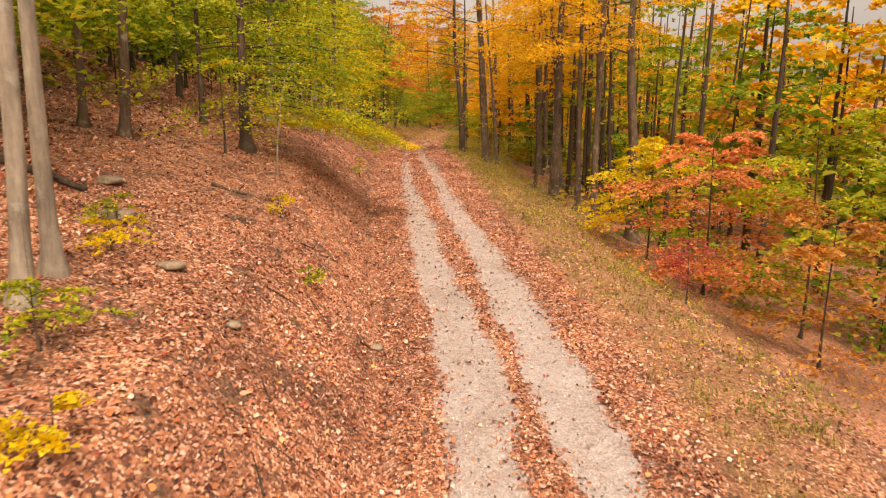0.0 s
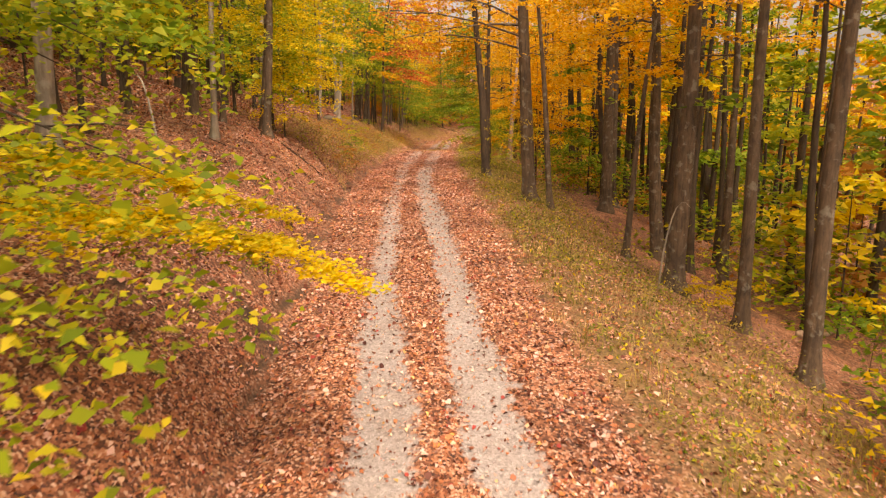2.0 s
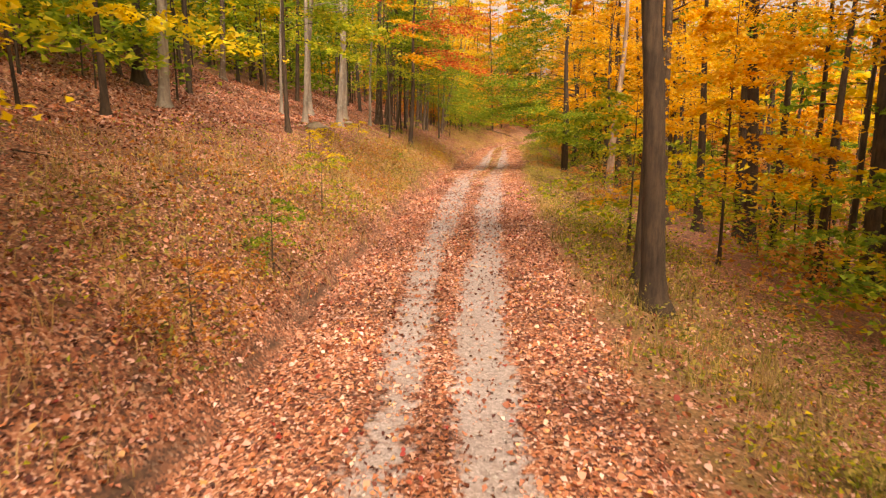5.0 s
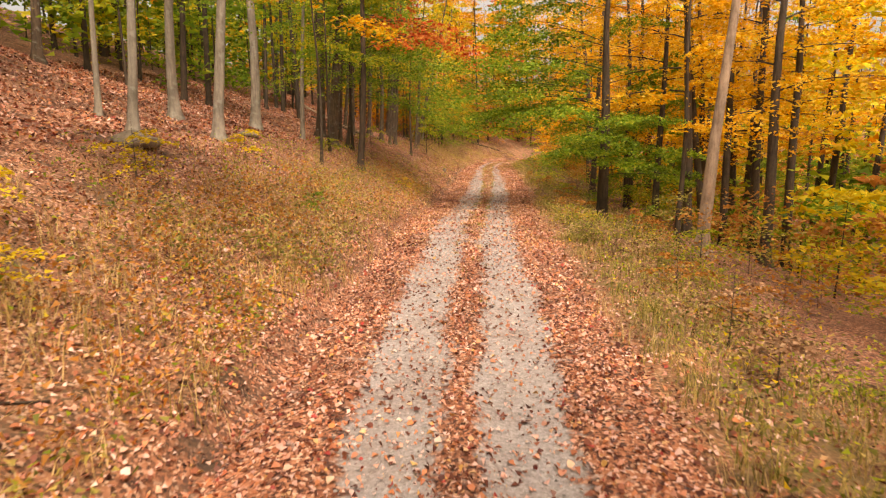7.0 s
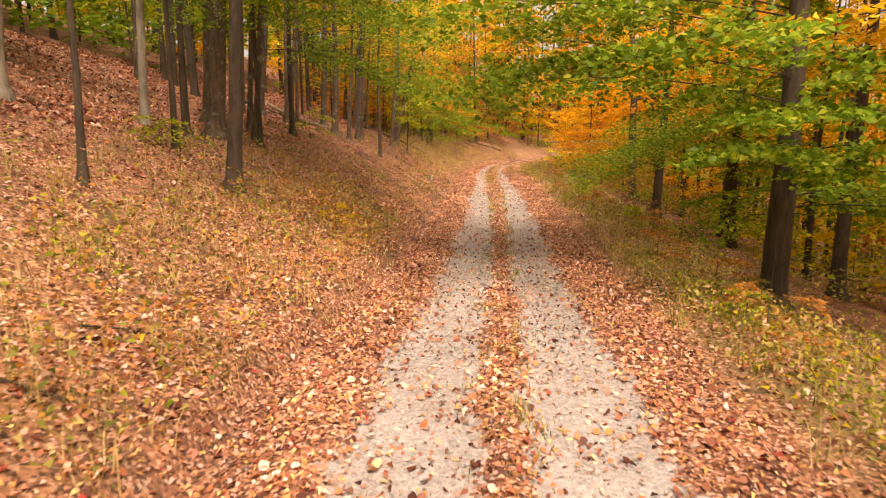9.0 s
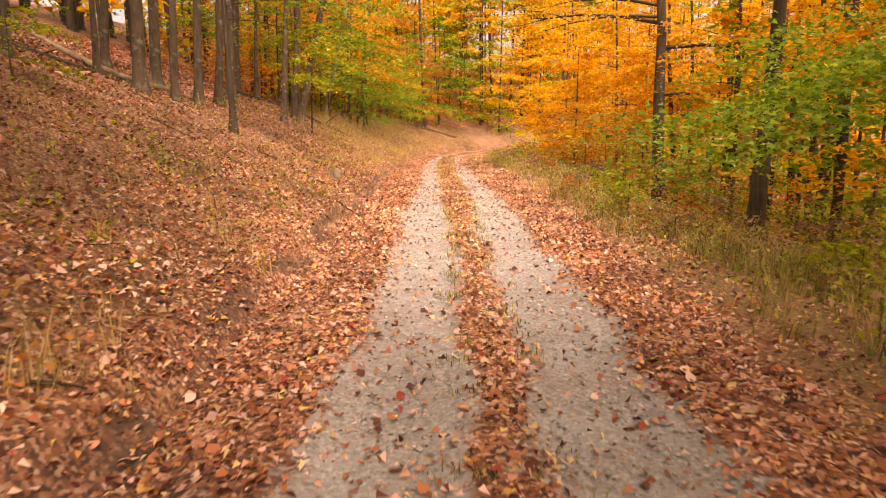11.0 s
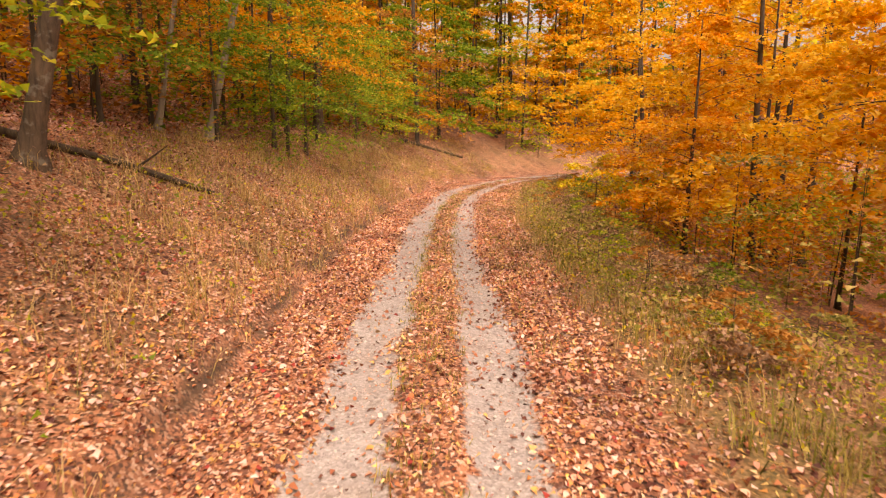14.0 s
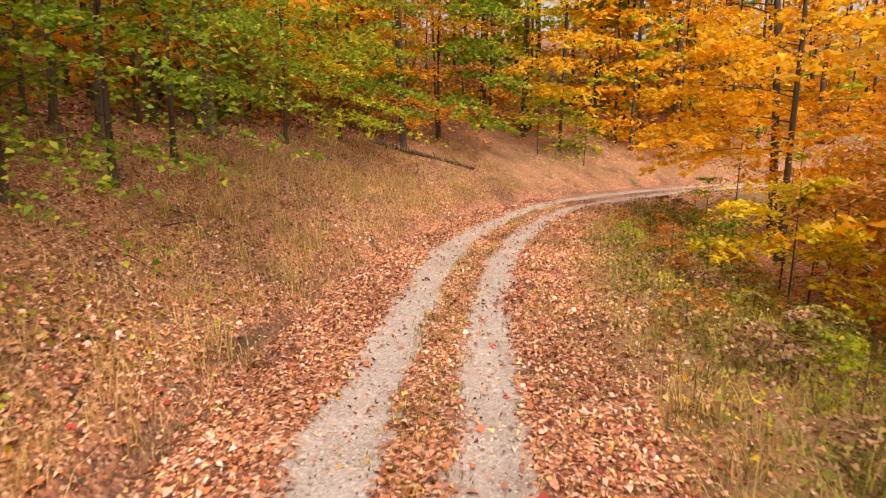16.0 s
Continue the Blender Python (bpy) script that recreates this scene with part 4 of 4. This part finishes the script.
def blades(name, x, y, tall, wide, material, label, category, seed, lean=1.0):
    r = np.random.default_rng(seed)
    n = len(x)
    z = height(x, y)
    way = r.uniform(0, 2 * np.pi, n)
    d = np.stack([np.cos(way), np.sin(way), np.zeros(n)], -1)
    side = np.stack([-d[:, 1], d[:, 0], d[:, 2]], -1)
    base = np.stack([x, y, z - 0.02], -1)
    out = r.uniform(0.05, lean, n)[:, None]
    t, w = tall[:, None], wide[:, None]
    mid = base + d * t * out * 0.4 + [0, 0, 0.55] * t
    tip = base + d * t * out * 1.3 + np.array([0, 0, 1.0]) * t * (1 - 0.3 * out)
    v = np.stack([base - side * w, base + side * w, mid + side * w * 0.7, tip, mid - side * w * 0.7], 1).reshape(-1, 3)
    k = 5 * np.arange(n)[:, None]
    me = mesh_from(name, v, k + [0, 1, 2, 4], FOLIAGE[material])
    ob = new(name, me)
    tips = mesh_from(name + "_tips", np.stack([mid - side * w * 0.7, mid + side * w * 0.7, tip], 1).reshape(-1, 3), np.arange(3 * n).reshape(n, 3), FOLIAGE[material])
    bm = bmesh.new()
    bm.from_mesh(me)
    bm.from_mesh(tips)
    bm.to_mesh(me)
    bm.free()
    bpy.data.meshes.remove(tips)
    tagged(ob, label, category, kind="stuff")


def tufts(n, each, u0, u1, y0, y1, spread, chance, r):
    """Places of blades, gathered into tufts."""
    x, y, u = along(n * 3, u0, u1, y0, y1, r)
    keep = r.random(len(x)) < chance(x, y, u)
    x, y = x[keep][:n], y[keep][:n]
    grown = np.repeat(r.uniform(0.5, 1.15, len(x)), each)
    x, y = np.repeat(x, each), np.repeat(y, each)
    return x + r.normal(size=len(x)) * spread, y + r.normal(size=len(x)) * spread, grown


def build_grass():
    r = np.random.default_rng(31)
    right = lambda x, y, u: np.clip(1.3 - np.abs(u - np.interp(y, [60, 72, 104, 112], [3.7, 4.3, 4.3, 4.0])) / np.interp(y, [60, 72, 104, 112], [2.4, 1.7, 1.7, 2.1]), 0, 1) * (0.2 + 0.8 * patchy(x, y, 1.1)) * np.where(y < 18, 0.7, 1)  # noqa: E731
    tall = lambda y: np.interp(y, [0, 40, 70, 85, 141], [.26, .32, .5, .62, .6])  # noqa: E731
    x, y, g = tufts(1700, 15, 2.5, 6.8, 4, 141, .1, right, r)
    blades("verge_grass", x, y, g * tall(y) * r.uniform(.5, 1.1, len(x)), r.uniform(.004, .009, len(x)), "verge", "tangled green grass tufts along the edge of the lane", "grass", 32)
    x, y, g = tufts(1150, 20, 2.3, 6.8, 4, 141, .1, right, r)
    blades("dry_grass", x, y, g * tall(y) * r.uniform(.6, 1.25, len(x)), r.uniform(.002, .005, len(x)), "grass", "dry straw-coloured grass tufts along the edge of the lane", "grass", 33)
    zone = lambda x, y, u: np.interp(y, [38, 46, 60, 80, 88, 106, 113, 141], [0, .6, .6, .45, .15, .12, 1, 1]) * np.clip(1.2 - np.abs(u + 4.2) / 3.2, 0, 1) * (0.15 + 0.85 * patchy(x, y, 0.9))  # noqa: E731
    x, y, g = tufts(2800, 13, -7.5, -2.4, 38, 141, .1, zone, r)
    blades("bank_grass", x, y, g * r.uniform(.2, .62, len(x)) * np.interp(y, [100, 112], [1, 1.2]), r.uniform(.003, .007, len(x)), "grass", "dry tan grass tufts on the bank beside the lane", "grass", 34)
    middle = lambda x, y, u: np.interp(y, [60, 85, 110, 141], [.05, .4, .7, 1]) * (0.2 + 0.8 * patchy(x, y, 1.7))  # noqa: E731
    x, y, g = tufts(1000, 11, -0.4, 0.4, 60, 141, .06, middle, r)
    blades("middle_grass", x, y, g * r.uniform(.05, .17, len(x)), r.uniform(.003, .006, len(x)), "verge", "short grass tufts between the wheel ruts", "grass", 35)
    edge = lambda x, y, u: np.interp(y, [106, 114, 141], [.1, .8, 1]) * (0.25 + 0.75 * patchy(x + 2, y, 1.4))  # noqa: E731
    x, y, g = tufts(950, 9, 1.15, 2.9, 106, 141, .08, edge, r)
    blades("edge_grass", x, y, g * r.uniform(.05, .2, len(x)), r.uniform(.003, .007, len(x)), "verge", "short olive grass tufts among leaves beside the wheel ruts", "grass", 36)


def build_forbs():
    """Leafy weeds of the verge and bank."""
    r = np.random.default_rng(41)
    for name, kind, n, u0, u1, y0, y1, hi, label in (
            ("verge_weeds", "verge", 50000, 2.6, 6.8, 8, 141, .6, "leafy green weeds on the verge"),
            ("yellowing_weeds", "yellow", 6000, 2.6, 7.0, 8, 141, .5, "yellowing leafy weeds on the verge"),
            ("green_verge_weeds", "lime", 22000, 2.9, 6.4, 50, 141, .5, "bright yellow-green weeds along the edge of the verge"),
            ("dead_weeds", "stalk", 16000, 2.9, 5.2, 60, 141, .6, "brown dead weeds on the verge"),
            ("bank_weeds", "lime", 20000, -8, -2.8, 40, 141, .4, "yellow-green seedlings on the leafy bank"),
            ("russet_weeds", "russet", 17000, -5.4, -2.8, 44, 86, .75, "russet brown weeds on the bank"),
            ("slope_weeds", "verge", 16000, 2.7, 7.0, 14, 56, .3, "low olive weeds on the slope below the lane"),
            ("lime_weeds", "lime", 6000, 2.7, 6.0, 14, 56, .3, "low yellow-green weeds on the slope below the lane"),
            ("green_weeds", "verge", 17000, -5.2, -2.6, 42, 84, .65, "green leafy weeds on the bank"),
            ("brown_stalks", "stalk", 24000, -6.0, -2.7, 34, 141, .7, "brown dead stalks and bracken on the bank")):
        x, y, u = along(n * 3, u0, u1, y0, y1, r)
        keep = r.random(len(x)) < (patchy(x + 3 + hi * 9, y, 1.6) ** 1.6) * (0.1 + 0.9 * patchy(x, y + hi * 30, 0.7) ** 1.5)
        x, y = x[keep][:n], y[keep][:n]
        z = height(x, y) + r.random(len(x)) ** 1.3 * hi
        tilt = r.normal(size=(len(x), 3)) * 0.9
        tilt[:, 2] = 1
        me = leaf_mesh(name, np.stack([x, y, z], -1), tilt, r.uniform(0.04, 0.09, len(x)), FOLIAGE[kind], slim=0.6, three=True)
        tagged(new(name, me), label, "weeds", kind="stuff")


build_litter()
build_grass()
build_forbs()

# ---- gravel stones, logs, rocks and sticks ----
def build_pebbles():
    r = np.random.default_rng(51)
    x, y, u = along(30000, -1.5, 1.5, 4, 141, r)
    g = gravel_at(u, y)
    x2, y2, u2 = along(24000, -1.6, 1.6, 74, 102, r)
    x, y, g = np.r_[x, x2], np.r_[y, y2], np.r_[g, gravel_at(u2, y2)]
    keep = r.random(len(x)) < g * 0.6
    x, y, g = x[keep], y[keep], g[keep]
    n = len(x)
    z = height(x, y) - 0.06 * g
    s = 0.008 + 0.022 * r.random(n) ** 2.5
    star = np.array([(1, 0, 0), (-1, 0, 0), (0, 1, 0), (0, -1, 0), (0, 0, 0.7), (0, 0, -0.7)], float)
    v = np.stack([x, y, z + s * 0.3], -1)[:, None] + star[None] * s[:, None, None] * r.uniform(0.6, 1.3, (n, 6, 1))
    tri = np.array([(0, 2, 4), (2, 1, 4), (1, 3, 4), (3, 0, 4)])
    f = (6 * np.arange(n)[:, None, None] + tri[None]).reshape(-1, 3)
    tagged(new("gravel_stones", mesh_from("gravel_stones", v.reshape(-1, 3), f, PEBBLE)), "loose pale grey stones in the wheel ruts", "gravel", kind="stuff")


PEBBLE = foliage("pale_stones", [(0.0, (0.12, 0.11, 0.11)), (0.4, (0.26, 0.245, 0.245)), (1.0, (0.50, 0.48, 0.47))], 0.0)


def log(ends, d, label, mat=DARK_BARK, name="log", stubs=2):
    """A fallen trunk lying on the slope from end to end, with broken branch stubs."""
    (x0, y0), (x1, y1) = ends
    k = np.linspace(0, 1, 9)
    x, y = x0 + (x1 - x0) * k, y0 + (y1 - y0) * k
    z = height(x, y)
    z = np.polyval(np.polyfit(k, z, 2), k) + d * 0.35
    rad = d / 2 * (1 - 0.45 * k) * (1 + 0.05 * rng.normal(size=9))
    pts = np.stack([x + rng.normal(size=9) * 0.02, y + rng.normal(size=9) * 0.02, z], -1)
    v, f = tube(np.concatenate([pts[:1] + [0, 0, 0], pts, pts[-1:]]) + np.r_[[[-1e-3, 0, 0]], np.zeros((9, 3)), [[1e-3, 0, 0]]], np.r_[0.01, rad, 0.005], 9, 0.06)
    root = tagged(new(name, mesh_from(name, v, f, mat, True)), label, name.replace("_", " "))
    for s in range(stubs):
        i = int(rng.integers(2, 8))
        e = pts[i] + np.array([rng.normal() * 0.25, rng.normal() * 0.25, rng.uniform(0.15, 0.45)])
        v, f = tube(np.stack([pts[i], (pts[i] + e) / 2, e]), np.array([0.16, 0.11, 0.03]) * d, 5)
        part_of("branch_stub", mesh_from("branch_stub", v, f, mat, True), root)


def rock(x, y, size, label):
    bm = bmesh.new()
    bmesh.ops.create_icosphere(bm, subdivisions=3, radius=1)
    z = ground_z(x, y)
    off = Vector((x * 3, y * 3, 0))
    for vert in bm.verts:
        n = noise.fractal(vert.co * 1.1 + off, 1.0, 2.0, 3)
        vert.co = Vector((vert.co.x * size[0], vert.co.y * size[1], max(vert.co.z, -0.5) * size[2])) * (1 + 0.3 * n)
    me = bpy.data.meshes.new("rock")
    bm.to_mesh(me)
    bm.free()
    me.polygons.foreach_set("use_smooth", np.ones(len(me.polygons), bool))
    me.materials.append(ROCK)
    ob = new("rock", me)
    ob.location = (x, y, z + size[2] * 0.25)
    tagged(ob, label, "rock")


build_pebbles()
log(((-5.6, 14.4), (-4.2, 15.0)), .1, "short dark fallen branch lying in leaf litter", BARK)
log(((-9.2, 12.2), (-6.9, 11.6)), .2, "dark fallen branch lying in leaf litter")
log(((-12.6, 109.0), (-8.2, 113.6)), .2, "dark fallen trunk lying across the leafy bank", stubs=3)
log(((-19.2, 104.8), (-11.2, 99.6)), .26, "long fallen trunk lying on the bank between trees", SNAG_WOOD, stubs=3)
log(((-16.0, 97.0), (-12.4, 99.8)), .2, "weathered fallen trunk lying on the bank")
log(((9.5, 89.7), (16.5, 94.5)), .24, "dark fallen trunk lying among trees below the lane")
log(((-6.2, 140.6), (-1.9, 142.4)), .22, "fallen trunk lying on the far bank of the bend")
log(((8.0, 30.5), (11.0, 34.0)), .22, "fallen trunk lying on the slope below the lane", SNAG_WOOD)
log(((-6.6, 36.9), (-5.4, 37.7)), .06, "bare stick lying on the leaves", name="stick", stubs=1)
log(((-6.4, 40.8), (-5.5, 39.6)), .05, "thin bare stick lying on the leaves", name="stick", stubs=2)
log(((-7.8, 55.5), (-6.9, 57.0)), .05, "thin bare stick lying on the leaves", name="stick", stubs=1)
rock(-11.3, 66.2, (.62, .45, .26), "flat grey rock half sunk in leaves")
rock(-6.45, 97.9, (.13, .12, .23), "upright tan rock standing in leaves")
# rounded rock shape standing in for a black hollow stump
rock(8.1, 52.5, (.5, .5, .55), "dark stump-like lump at the foot of trees")
rock(-1.5, 11.4, (.17, .12, .08), "small pale rock lying beside the lane")
rock(-3.0, 8.1, (.12, .1, .06), "small flat rock among fallen leaves")
rock(-4.2, 9.0, (.22, .15, .08), "flat grey rock half covered by leaves")
rock(-5.7, 10.4, (.3, .2, .14), "dark rock half covered by leaves")
rock(-7.0, 12.6, (.3, .2, .1), "broad flat rock on the leafy bank")
rock(-11.9, 74.6, (.4, .3, .18), "low grey rock half sunk in leaves")


# ---- seedlings and shrubs close to the lane ----
def shrub(x, y, tall, reach, leaf, count, label, size=.07, low=.25):
    tree(x, y, .02 + tall * .01, tall, BARK, leaf, int(count * 1.6) if size == .07 else count, label, low=tall * low, reach=reach, size=size, boughs=8, flat=.12, droop=.15, name="shrub", group="shrubs", twigs=1)


for row in ((-4.3, 6.1, .8, .7, "lime", 420), (-3.3, 4.7, .42, .4, "yellow", 240), (-5.0, 8.9, .5, .6, "yellow", 300), (-5.6, 10.2, .5, .5, "lime", 200), (-3.9, 14.1, .4, .35, "yellow", 140),
            (-2.7, 11.3, .3, .35, "lime", 140), (-4.4, 30.1, .4, .4, "yellow", 160), (-4.0, 26.9, .5, .5, "lime", 220)):
    shrub(*row, label="low " + ("yellow" if row[4] == "yellow" else "yellow-green") + " seedling growing through fallen leaves")
for row in ((-5.9, 46.4, 1.3, .9, "green", 500), (-6.6, 51.6, 1.5, 1.1, "lime", 600), (-5.7, 43.2, 1.0, .8, "russet", 400), (-8.2, 57.8, .9, .7, "yellow", 300), (-9.8, 63.6, .9, .9, "yellow", 380),
            (-9.3, 59.0, .9, .8, "yellow", 320), (-7.6, 67.9, .5, .5, "green", 260), (-10.0, 69.5, .8, .7, "yellow", 300), (-10.4, 79.8, .6, .8, "lime", 300), (-7.1, 81.0, .5, .4, "yellow", 200),
            (-10.7, 91.9, 1.2, 1.1, "lime", 500)):
    shrub(*row, label="bushy " + {"lime": "yellow-green", "russet": "russet brown"}.get(row[4], row[4]) + " shrub on the bank")
for row in ((0.2, 94.0, .9, .6, "lime", 420), (1.0, 97.2, 1.0, .8, "lime", 420), (6.7, 31.0, 1.0, .8, "yellow", 340), (7.1, 50.8, 1.6, 1.1, "golden", 480), (6.4, 137.7, 1.8, 1.4, "green", 700),
            (8.4, 134.0, 2.2, 1.5, "yellow", 700), (2.6, 105.6, .9, .8, "lime", 420), (2.9, 128.8, 1.4, 1.2, "green", 700), (2.4, 112.0, .9, .9, "green", 500), (2.2, 119.0, .9, .9, "lime", 500),
            (5.6, 30.4, .7, .6, "yellow", 260), (2.6, 60.0, 1.2, 1.0, "lime", 480), (2.3, 68.0, 1.1, 1.0, "lime", 480), (2.6, 75.0, 1.0, .9, "green", 480)):
    shrub(*row, label="bushy " + {"lime": "yellow-green"}.get(row[4], row[4]) + " shrub on the verge below the lane")


def hedge(y0, y1, gap, u0, u1, seed):
    """Bushes of brambles and saplings where the verge drops away."""
    r = np.random.default_rng(seed)
    for y in np.arange(y0, y1, gap):
        k = int(np.argmin(np.abs(MID[:, 1] - y)))
        u = r.uniform(u0, u1)
        x = MID[k, 0] + u * AHEAD[k, 1]
        leaf = ("lime", "russet", "verge", "verge", "stalk", "russet")[r.integers(6)]
        shrub(x, y - u * AHEAD[k, 0], r.uniform(.5, .95), r.uniform(.6, 1.0), leaf, 620, size=.075, low=.08,
              label="bushy " + WORDS.get(leaf, leaf) + " bramble at the edge of the verge")


hedge(60, 140, 1.9, 3.3, 5.4, 61)
hedge(104, 141, 1.0, 3.7, 6.2, 62)


def build_twigs():
    """Small bare twigs lying in the litter."""
    r = np.random.default_rng(71)
    x, y, u = along(150, -7.5, -2.6, 4, 135, r)
    pieces = []
    for a, b in zip(x, y):
        w, n = r.uniform(0, np.pi), r.uniform(0.25, 0.9)
        e = np.array([(a, b), (a + np.cos(w) * n * 0.5, b + np.sin(w) * n * 0.5 + 0.03), (a + np.cos(w) * n, b + np.sin(w) * n)])
        z = height(e[:, 0], e[:, 1]) + 0.04
        pieces.append(tube(np.c_[e, z], np.array([0.012, 0.009, 0.004]) * r.uniform(0.6, 1.4), 4))
    v, f = joined(pieces)
    tagged(new("twigs", mesh_from("twigs", v, f, DARK_BARK, True)), "small bare twigs scattered on the leafy bank", "twigs", kind="stuff")


build_twigs()


def bare_sapling(x, y, reach, tall, way, label):
    """A bare stem that arches over to one side."""
    k = np.linspace(0, 1, 9)
    px, py = reach * np.cos(way) * k**1.6, reach * np.sin(way) * k**1.6
    pz = tall * np.sin(k * np.pi * 0.62) / np.sin(np.pi * 0.5) - 0.1
    v, f = tube(np.stack([px, py, pz], -1), 0.028 * (1 - 0.8 * k), 6)
    ob = new("bare_sapling", mesh_from("bare_sapling", v, f, PALE_BARK, True))
    ob.location = (x, y, ground_z(x, y))
    tagged(ob, label, "sapling")


bare_sapling(-4.9, 17.4, 1.6, 3.2, 1.2, "bare pale sapling arching over the leafy bank")
bare_sapling(-5.4, 26.0, 1.2, 2.4, 2.4, "thin bare sapling arching over the leafy bank")
bare_sapling(4.4, 30.2, .8, 2.2, .4, "thin bare sapling on the slope below the lane")
